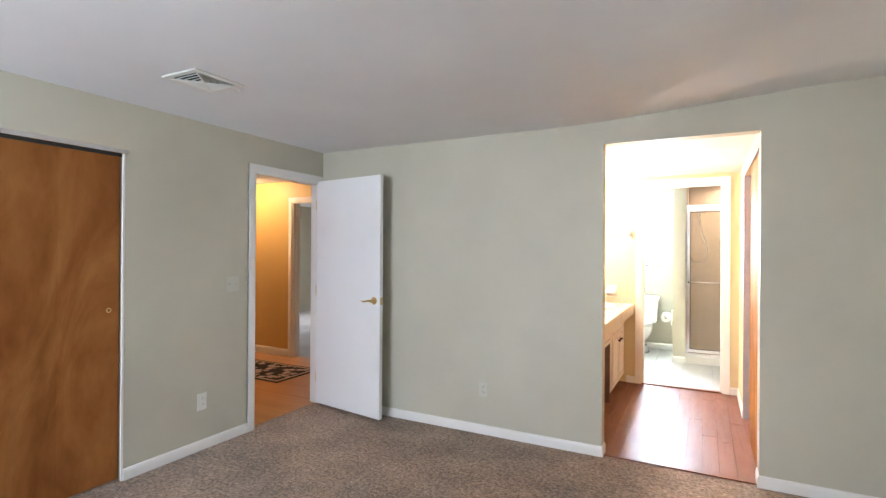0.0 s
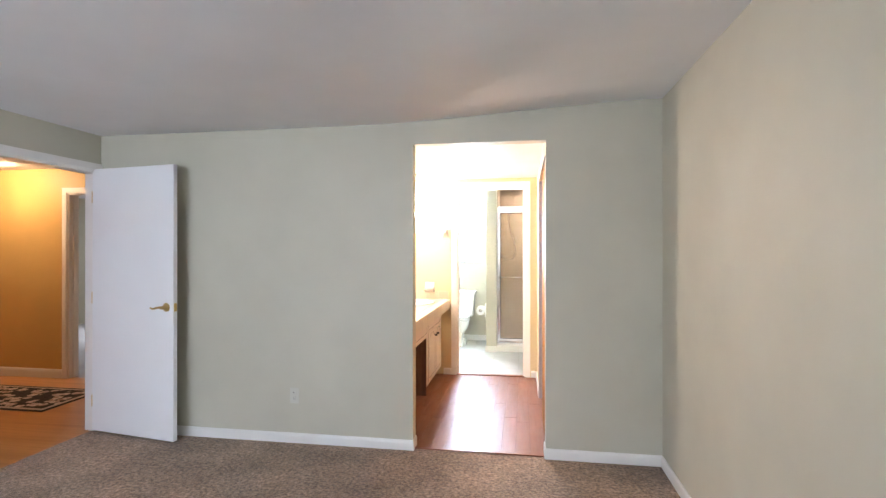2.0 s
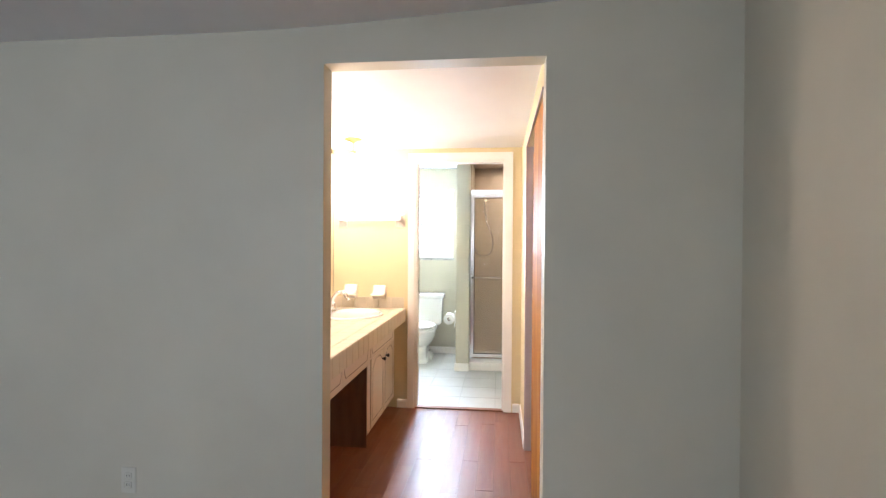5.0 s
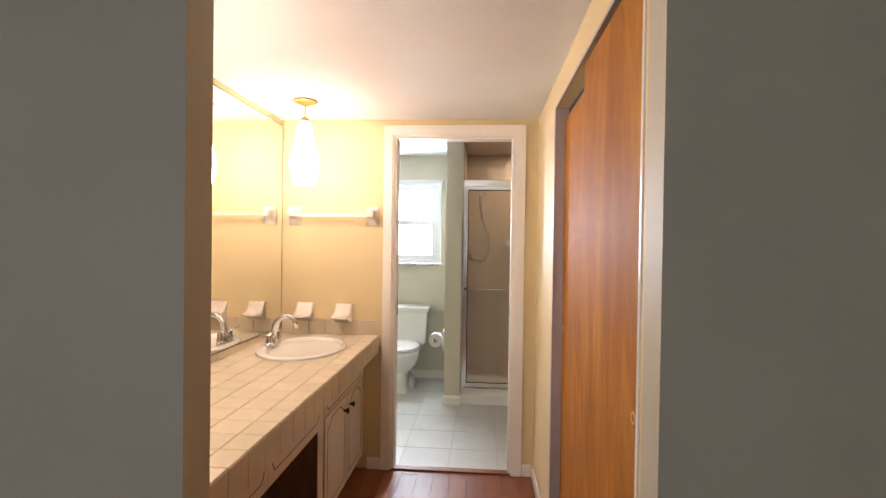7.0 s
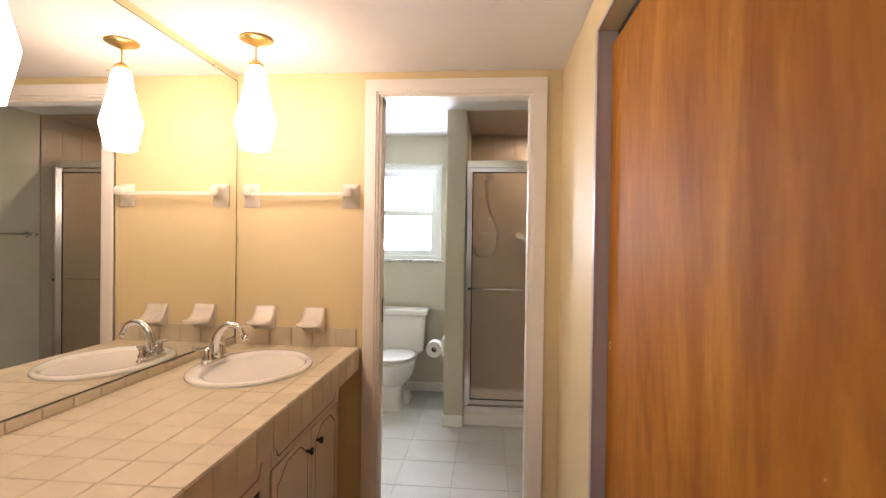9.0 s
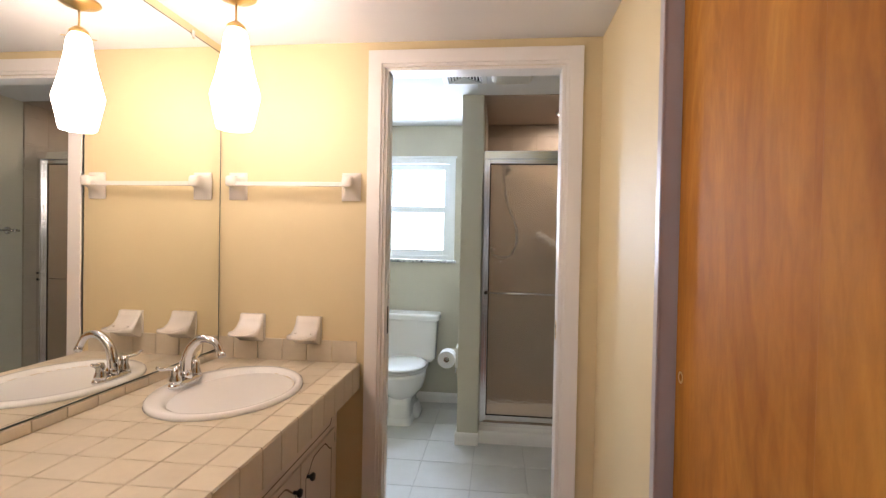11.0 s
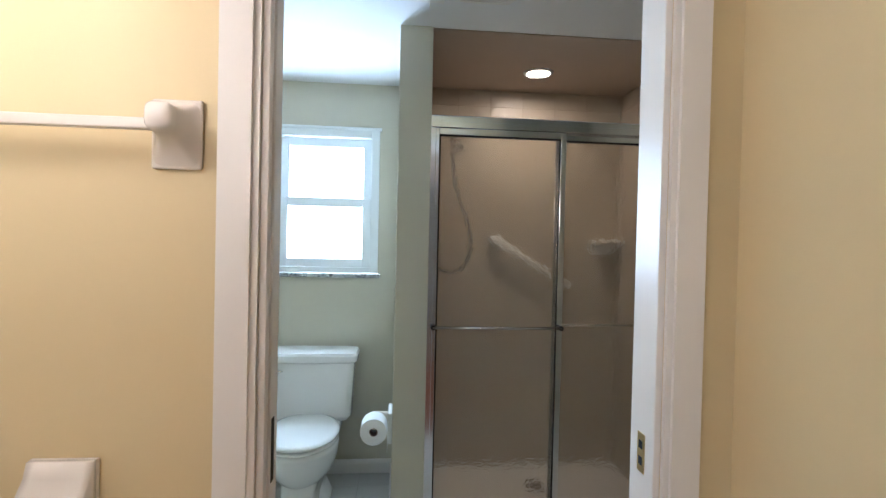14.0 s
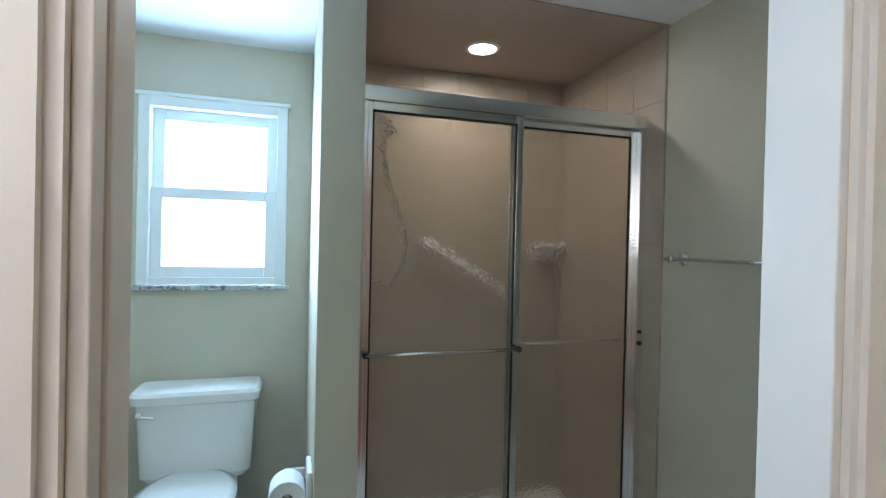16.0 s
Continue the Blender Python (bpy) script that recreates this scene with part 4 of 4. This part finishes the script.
# ---------------------------------------------------------------- toilet
TX = -0.640
toilet = thing("toilet", "white porcelain two-piece toilet below the window", "toilet", at=(TX, 7.4, 0))
part("tank", oval_rings([(TX, 7.595, 0.205, 0.085, 0.395, 0.35), (TX, 7.595, 0.225, 0.095, 0.42, 0.3), (TX, 7.592, 0.240, 0.102, 0.735, 0.28)], 48), PORCELAIN, toilet, smooth=False)
part("tank_lid", oval_rings([(TX, 7.590, 0.245, 0.108, 0.733, 0.25), (TX, 7.590, 0.258, 0.116, 0.742, 0.25), (TX, 7.590, 0.262, 0.118, 0.775, 0.25), (TX, 7.590, 0.252, 0.110, 0.790, 0.25)], 48), PORCELAIN, toilet, "porcelain tank lid")
part("bowl", oval_rings([(TX, 7.31, 0.085, 0.13, 0.165, 0.9), (TX, 7.305, 0.115, 0.165, 0.195, 0.95), (TX, 7.295, 0.158, 0.215, 0.250, 1), (TX, 7.288, 0.180, 0.243, 0.310, 1), (TX, 7.285, 0.188, 0.253, 0.365, 1), (TX, 7.285, 0.186, 0.251, 0.392, 1)], 48), PORCELAIN, toilet, smooth=True)
part("foot", oval_rings([(TX, 7.34, 0.102, 0.225, 0.001, 0.28), (TX, 7.34, 0.098, 0.220, 0.02, 0.28), (TX, 7.335, 0.088, 0.205, 0.05, 0.3), (TX, 7.33, 0.086, 0.195, 0.15, 0.32), (TX, 7.33, 0.095, 0.18, 0.20, 0.5)], 40), PORCELAIN, toilet, "boxy pedestal foot")
part("bolt_flange", oval_rings([(TX, 7.42, 0.138, 0.135, 0.001, 0.4), (TX, 7.42, 0.134, 0.13, 0.02, 0.4), (TX, 7.43, 0.105, 0.115, 0.09, 0.5)], 36), PORCELAIN, toilet, smooth=True)
part("back_deck", box(TX - 0.17, TX + 0.17, 7.47, 7.66, 0.34, 0.394, 0.015), PORCELAIN, toilet, smooth=True)
part("seat", oval_rings([(TX, 7.285, 0.180, 0.246, 0.394, 0.95), (TX, 7.285, 0.187, 0.253, 0.399, 0.95), (TX, 7.285, 0.187, 0.253, 0.408, 0.95), (TX, 7.285, 0.172, 0.238, 0.4135, 0.95)], 48), PORCELAIN, toilet, "white closed seat", True)
part("seat_lid", oval_rings([(TX, 7.285, 0.178, 0.244, 0.419, 0.95), (TX, 7.285, 0.191, 0.257, 0.422, 0.95), (TX, 7.285, 0.190, 0.256, 0.434, 0.95), (TX, 7.285, 0.165, 0.230, 0.442, 0.95), (TX, 7.285, 0.08, 0.11, 0.445, 0.95)], 48), PORCELAIN, toilet, "white lid, lowered", True)
flush = part("flush_lever", rod((TX - 0.215, 7.500, 0.700), (TX - 0.215, 7.478, 0.700), 0.014, 20), CHROME, toilet, "chrome flush lever", True)
part("lever_arm", tube([(TX - 0.215, 7.476, 0.700), (TX - 0.200, 7.472, 0.698), (TX - 0.150, 7.472, 0.690)], 0.006, 10, (0.007, 0.005)), CHROME, flush, smooth=True)

# paper roll on the partition
roll = thing("toilet_paper", "white paper roll on a holder on the partition", "toilet paper", at=(PX0 - 0.065, 6.95, 0.565))
part("paper", moved(lathe([(0.019, 0), (0.060, 0), (0.061, 0.004), (0.061, 0.101), (0.060, 0.105), (0.019, 0.105), (0.019, 0)], 40), Matrix.Translation((PX0 - 0.084, 6.90, 0.565)) @ Matrix.Rotation(-math.pi / 2, 4, "X")), PAPER, roll, smooth=False)
part("cardboard_core", moved(lathe([(0.016, 0.002), (0.019, 0.002), (0.019, 0.103), (0.016, 0.103), (0.016, 0.002)], 24), Matrix.Translation((PX0 - 0.084, 6.90, 0.565)) @ Matrix.Rotation(-math.pi / 2, 4, "X")), KNEE_WOOD, roll, "brown cardboard core", True)
part("spindle", rod((PX0 - 0.084, 6.940, 0.560), (PX0 - 0.084, 7.02, 0.560), 0.010, 16), WHITE, roll, smooth=True)
part("holder_arm", box(PX0 - 0.098, PX0 - 0.021, 7.013, 7.027, 0.545, 0.62, 0.005), CERAMIC, roll)
part("holder_plate", box(PX0 - 0.020, PX0 - 0.0005, 6.885, 7.035, 0.515, 0.655, 0.006, 3), WHITE, roll)
sheet = bmesh.new()
box(PX0 - 0.0225, PX0 - 0.0208, 6.902, 7.003, 0.47, 0.565, 0, 1, sheet)
part("loose_sheet", sheet, PAPER, roll)

# ---------------------------------------------------------------- ceiling fittings in the bathroom
ceiling_diffuser("ceiling_vent", -0.135, 6.47, BZ, 0.135, 0.145, "white four-way air register in the bathroom ceiling", 5)
fan = thing("exhaust_fan", "white slatted exhaust fan cover on the bathroom ceiling", "exhaust fan", at=(0.152, 6.44, BZ))
part("cover", oval_rings([(0.152, 6.44, 0.124, 0.136, BZ - 0.0005, 0.3), (0.152, 6.44, 0.124, 0.136, BZ - 0.010, 0.3), (0.152, 6.44, 0.108, 0.120, BZ - 0.026, 0.3)], 40), WHITE, fan)
for k in range(11):
    y = 6.345 + 0.019 * k
    part("slat", box(0.055, 0.249, y, y + 0.011, BZ - 0.031, BZ - 0.0255, 0.001), WHITE, fan)
can = thing("recessed_light", "lit round recessed light over the shower", "ceiling lamp", at=(0.587, 7.342, BZ))
ZC = BZ - 0.0065
part("trim_ring", moved(lathe([(0.062, 0.0), (0.082, 0.0), (0.080, -0.006), (0.064, -0.009), (0.062, 0.0)], 40), Matrix.Translation((0.587, 7.342, ZC))), WHITE, can, "white trim ring", True)
part("lens", moved(lathe([(0, -0.003), (0.0625, -0.003), (0.0625, -0.001), (0, -0.001)], 40), Matrix.Translation((0.587, 7.342, ZC))), CAN_GLOW, can, "lit lens")

# ---------------------------------------------------------------- shower
curb = thing("shower_curb", "pale tiled shower curb", "shower curb", at=(0.6, 6.95, 0))
part("curb_body", box(PX1, BX1 - 0.011, 6.885, 7.06, 0.0, 0.092, 0.006), TRIM, curb)
structure("shower_floor", box(PX1, BX1, 7.06, BY1, 0.0, 0.045), PORCELAIN, "white shower pan", "floor")
enc = thing("shower_door", "aluminium framed sliding shower doors with obscure glass", "shower door", at=(0.6, SHY, 0.092))
X0, X1 = PX1 + 0.001, SHX1 - 0.003
part("header_rail", box(X0, X1, SHY - 0.032, SHY + 0.032, 1.985, 2.030, 0.006), ALUMINIUM, enc)
part("header_lip", box(X0, X1, SHY - 0.036, SHY - 0.0325, 1.972, 2.000, 0.001), ALUMINIUM, enc)
part("bottom_track", box(X0, X1, SHY - 0.030, SHY + 0.030, 0.0925, 0.122, 0.004), ALUMINIUM, enc)
part("wall_jamb", box(X0, X0 + 0.030, SHY - 0.028, SHY + 0.028, 0.122, 1.985, 0.003), ALUMINIUM, enc)
part("wall_jamb", box(X1 - 0.030, X1, SHY - 0.028, SHY + 0.028, 0.122, 1.985, 0.003), ALUMINIUM, enc)


def panel(x0, x1, y, label):
    s = 0.028
    frame_ = part("panel_stile", box(x0, x0 + s, y - 0.010, y + 0.010, 0.135, 1.980, 0.002), ALUMINIUM, enc, label)
    part("stile", box(x1 - s, x1, y - 0.010, y + 0.010, 0.135, 1.980, 0.002), ALUMINIUM, frame_)
    part("rail", box(x0 + s, x1 - s, y - 0.010, y + 0.010, 1.940, 1.980, 0.002), ALUMINIUM, frame_)
    part("rail", box(x0 + s, x1 - s, y - 0.010, y + 0.010, 0.135, 0.170, 0.002), ALUMINIUM, frame_)
    part("glass", box(x0 + s - 0.003, x1 - s + 0.003, y - 0.0025, y + 0.0025, 0.168, 1.942), OBSCURE, frame_, "bronze tinted obscure glass")
    for b in ((x0 + s, x0 + s + 0.006, 0.170, 1.940), (x1 - s - 0.006, x1 - s, 0.170, 1.940), (x0 + s + 0.006, x1 - s - 0.006, 1.932, 1.940), (x0 + s + 0.006, x1 - s - 0.006, 0.170, 0.177)):
        part("gasket", box(b[0], b[1], y - 0.0095, y - 0.003, b[2], b[3]), DARK, frame_, "black glazing gasket")
    return frame_


outer = panel(X0 + 0.018, 0.634, SHY - 0.014, "polished aluminium stile")
inner = panel(0.588, X1 - 0.030, SHY + 0.014, "polished aluminium stile")
tow = part("towel_rod", rod((X0 + 0.030, SHY - 0.055, 1.035), (0.622, SHY - 0.055, 1.035), 0.0075, 16), CHROME, outer, "chrome bar across the door", True)
for x in (X0 + 0.032, 0.620):
    part("rod_bracket", rod((x, SHY - 0.062, 1.035), (x, SHY - 0.024, 1.035), 0.011, 16), BLACK, outer, "dark bar bracket", True)
inner_rod = part("inside_rod", rod((0.62, SHY + 0.055, 1.035), (X1 - 0.045, SHY + 0.055, 1.035), 0.0075, 16), CHROME, inner, "", True)
for x in (0.628, X1 - 0.05):
    part("rod_bracket", rod((x, SHY + 0.024, 1.035), (x, SHY + 0.062, 1.035), 0.011, 16), CHROME, inner, "", True)
part("bumper", rod((X1 - 0.020, SHY - 0.040, 1.035), (X1 - 0.020, SHY - 0.028, 1.035), 0.010, 14), BLACK, enc, "black rubber bumper", True)
part("bumper", rod((X1 - 0.020, SHY - 0.040, 1.085), (X1 - 0.020, SHY - 0.028, 1.085), 0.008, 14), BLACK, enc, "black rubber bumper", True)

head = thing("hand_shower", "chrome hand shower with hose on the shower wall", "shower head", at=(0.0, 7.35, 2.0))
part("shower_arm", tube([(PX1 + 0.012, 7.36, 2.02), (0.05, 7.36, 2.05), (0.115, 7.35, 2.00)], 0.010, 12), CHROME, head, smooth=True)
part("wall_flange", rod((PX1 + 0.011, 7.36, 2.02), (PX1 + 0.02, 7.36, 2.02), 0.028, 20), CHROME, head, smooth=True)
part("shower_head", rod((0.11, 7.35, 2.005), (0.155, 7.335, 1.925), 0.016, 24, 0.042), CHROME, head, smooth=True)
part("hose", tube([(0.12, 7.345, 1.98), (0.125, 7.33, 1.85), (0.155, 7.32, 1.68), (0.215, 7.30, 1.52), (0.225, 7.30, 1.40), (0.19, 7.31, 1.305), (0.12, 7.33, 1.27), (0.03, 7.35, 1.30)], 0.010, 10), HOSE_METAL, head, "flexible metal hose", True)
valve = thing("shower_valve", "chrome shower valve handle on the tiled wall", "shower valve", at=(PX1, 7.36, 1.33))
part("escutcheon", rod((PX1 + 0.011, 7.36, 1.33), (PX1 + 0.018, 7.36, 1.33), 0.08, 32), CHROME, valve, smooth=True)
part("handle", rod((PX1 + 0.018, 7.36, 1.33), (PX1 + 0.075, 7.36, 1.33), 0.03, 24, 0.022), CHROME, valve, smooth=True)
grab = thing("grab_bar", "white slanting grab bar on the shower back wall", "grab bar", at=(0.4, 7.68, 1.3))
part("bar", rod((0.43, 7.655, 1.455), (0.88, 7.655, 1.19), 0.018, 18), PORCELAIN, grab, smooth=True)
for x, z in ((0.43, 1.455), (0.88, 1.19)):
    part("mount", rod((x, 7.66, z), (x, 7.704, z), 0.03, 20), PORCELAIN, grab, smooth=True)
ledge = thing("shower_shelf", "white ceramic shelf in the shower corner", "soap dish", at=(1.1, 7.66, 1.45))
part("shelf", box(1.035, 1.225, 7.60, 7.704, 1.435, 1.470, 0.012), PORCELAIN, ledge, smooth=False)
part("shelf_back", box(1.05, 1.21, 7.692, 7.704, 1.38, 1.441, 0.004), PORCELAIN, ledge)
single("shower_drain", moved(lathe([(0, 0.004), (0.05, 0.004), (0.055, 0), (0, 0)], 28), Matrix.Translation((0.648, 7.42, 0.0455))), CHROME, "round chrome drain in the shower floor", "drain", smooth=True)

rail2 = thing("towel_rail", "chrome towel rail on the sage bathroom wall", "towel bar", at=(BX1, 6.6, 1.41))
for y in (6.755, 6.155):
    part("rosette", moved(lathe([(0, 0), (0.028, 0), (0.027, 0.005), (0.018, 0.010), (0.010, 0.016), (0.010, 0.055), (0.014, 0.06), (0.013, 0.072), (0, 0.075)], 24), Matrix.Translation((BX1 - 0.0005, y, 1.41)) @ Matrix.Rotation(-math.pi / 2, 4, "Y")), CHROME, rail2, smooth=True)
part("rail", rod((BX1 - 0.062, 6.790, 1.41), (BX1 - 0.062, 6.120, 1.41), 0.0075, 16), CHROME, rail2, smooth=True)

# ---------------------------------------------------------------- pieces: planks and tiles
shared = {}


def piece(name, mat, parent, centre, size, bevel=0.001, turn=None):
    key = (name, mat.name, tuple(round(s, 4) for s in size))
    if key not in shared:
        bm = bmesh.new()
        bmesh.ops.create_cube(bm, size=1.0)
        for v in bm.verts:
            v.co = (v.co.x * size[0], v.co.y * size[1], v.co.z * size[2])
        bmesh.ops.bevel(bm, geom=list(bm.edges), offset=min(bevel, min(size) * 0.4), segments=1, profile=0.5, affect="EDGES")
        shared[key] = mesh_of(bm, name, mat)
    ob = new(name, shared[key])
    ob.parent = parent
    root, off = parent, Vector((0, 0, 0))
    while root is not None:
        off += root.location
        root = root.parent
    ob.location = Vector(centre) - off
    return ob


rng = random.Random(7)
# plank floor of the passage
passage = structure("floor_passage", box(HX0, HX1 + 0.09, YN + 0.028, HY1 + 0.02, -0.1, -0.004), GROOVE, "brown wood-look plank floor of the passage", "floor")
wide = 0.1015
n = int((HX1 - HX0) / wide) + 1
for k in range(n):
    xa = HX0 + k * wide
    y = YN + 0.03 - rng.random() * 0.6
    while y < HY1 + 0.02:
        ln = rng.choice((0.91, 1.21, 1.06))
        a, b = max(y, YN + 0.03), min(y + ln, HY1 + 0.018)
        if b - a > 0.05:
            piece("plank", PLANK, passage, (xa + wide / 2, (a + b) / 2, -0.004 + rng.random() * 0.0006), (wide - 0.0008, round(b - a, 2) - 0.0005, 0.008), 0.0006)
        y += ln

# tiled bathroom floor
bath_floor = structure("floor_bath", box(BX0, BX1, HY1 + 0.02, BY1, -0.1, -0.003), FLOOR_GROUT, "pale grey square tiled bathroom floor", "floor")
px, py = 0.322, 0.330
for i in range(-4, 6):
    for j in range(-2, 8):
        xa, xb = -0.045 + px * (i - 1), -0.045 + px * i
        ya, yb = 5.90 + py * (j - 1), 5.90 + py * j
        xa, xb, ya, yb = max(xa, BX0), min(xb, BX1), max(ya, HY1 + 0.046), min(yb, BY1)
        if xb - xa < 0.03 or yb - ya < 0.03 or (ya > 7.0 and xa > PX1):
            continue
        piece("floor_tile", BATH_TILE, bath_floor, ((xa + xb) / 2, (ya + yb) / 2, -0.003), (xb - xa - 0.0035, yb - ya - 0.0035, 0.008), 0.001)

# counter tiles, edge tiles and the upstand
TP = 0.111
cols = [(CX - 0.085, CX)] + [(CX - 0.085 - TP * (k + 1), CX - 0.085 - TP * k) for k in range(6)]
ys = [CY1 - TP * k for k in range(20)]
for a, b in cols:
    a = max(a, HX0 + 0.004)
    if b - a < 0.02:
        continue
    for yb in ys:
        ya = max(yb - TP, CY0)
        if yb - ya < 0.02:
            continue
        cx, cy = (a + b) / 2, (ya + yb) / 2
        far = max(math.hypot((x - SX) / (RX * 0.93), (y - SY) / (RY * 0.93)) for x in (a, b) for y in (ya, yb))
        if far < 1.0:
            continue
        near = min(math.hypot((min(max(SX, a), b) - SX) / (RX * 0.9), (min(max(SY, ya), yb) - SY) / (RY * 0.9)), 9)
        if near < 1.0:
            # cut to the rim: keep the corners that lie outside the basin
            bm = bmesh.new()
            steps = 8
            dx, dy = (b - a - 0.003) / steps, (yb - ya - 0.003) / steps
            for i in range(steps):
                for j in range(steps):
                    x, y = a + 0.0015 + dx * (i + 0.5), ya + 0.0015 + dy * (j + 0.5)
                    if math.hypot((x - SX) / (RX * 0.86), (y - SY) / (RY * 0.88)) > 1:
                        box(x - dx / 2, x + dx / 2, y - dy / 2, y + dy / 2, CT - TH, CT, 0, 1, bm)
            if len(bm.verts):
                bmesh.ops.remove_doubles(bm, verts=bm.verts, dist=0.0001)
                part("cut_tile", bm, COUNTER_TILE, top)
            continue
        piece("counter_tile", COUNTER_TILE, top, (cx, cy, CT - TH / 2), (b - a - 0.003, yb - ya - 0.003, TH), 0.0018)
for yb in ys:
    ya = max(yb - TP, CY0)
    if yb - ya < 0.02:
        continue
    piece("edge_tile", COUNTER_TILE, top, (CX - TH / 2 + 0.0005, (ya + yb) / 2, 0.8005), (TH, yb - ya - 0.003, 0.105), 0.0018)
for k in range(7):
    b = CX - TP * k - 0.014
    a = max(b - TP, HX0 + 0.010)
    if b - a > 0.02:
        piece("upstand_tile", COUNTER_TILE, top, ((a + b) / 2, CY1 - TH / 2, CT + 0.0465), (b - a - 0.003, TH, 0.093), 0.0018)
for yb in ys:
    ya = max(yb - TP, CY0)
    if yb - ya > 0.02:
        piece("upstand_tile", COUNTER_TILE, top, (HX0 + 0.001 + TH / 2, (ya + yb) / 2 - 0.004, CT + 0.0165), (TH, yb - ya - 0.003, 0.031), 0.0015)

# shower wall tiles
q = 0.203
back = structure("shower_wall_back", box(PX1, BX1, BY1 - 0.0162, BY1 - 0.001, 0.0, BZ - 0.007), WALL_GROUT, "beige tiled shower back wall", "wall")
for i in range(7):
    for j in range(12):
        xa, xb = PX1 + 0.010 + q * i, min(PX1 + 0.010 + q * (i + 1), BX1 - 0.012)
        za, zb = 0.045 + q * j, min(0.045 + q * (j + 1), BZ - 0.007)
        if xb - xa > 0.02 and zb - za > 0.02:
            piece("wall_tile", SHOWER_TILE, back, ((xa + xb) / 2, BY1 - 0.014, (za + zb) / 2), (xb - xa - 0.003, 0.008, zb - za - 0.003), 0.0015)
for nm, x, y0 in (("shower_wall_right", BX1, 6.872), ("shower_wall_left", PX1, 7.03)):
    s = -1 if x == BX1 else 1
    side = structure(nm, box(min(x, x + s * 0.0093), max(x, x + s * 0.0093), y0, BY1 - 0.0185, 0.0, BZ - 0.007), WALL_GROUT, "beige tiled shower side wall", "wall")
    for i in range(5):
        for j in range(12):
            ya, yb = y0 + q * i, min(y0 + q * (i + 1), BY1 - 0.019)
            za, zb = 0.045 + q * j, min(0.045 + q * (j + 1), BZ - 0.007)
            if yb - ya > 0.02 and zb - za > 0.02:
                piece("wall_tile", SHOWER_TILE, side, (x + s * 0.007, (ya + yb) / 2, (za + zb) / 2), (0.008, yb - ya - 0.003, zb - za - 0.003), 0.0015)
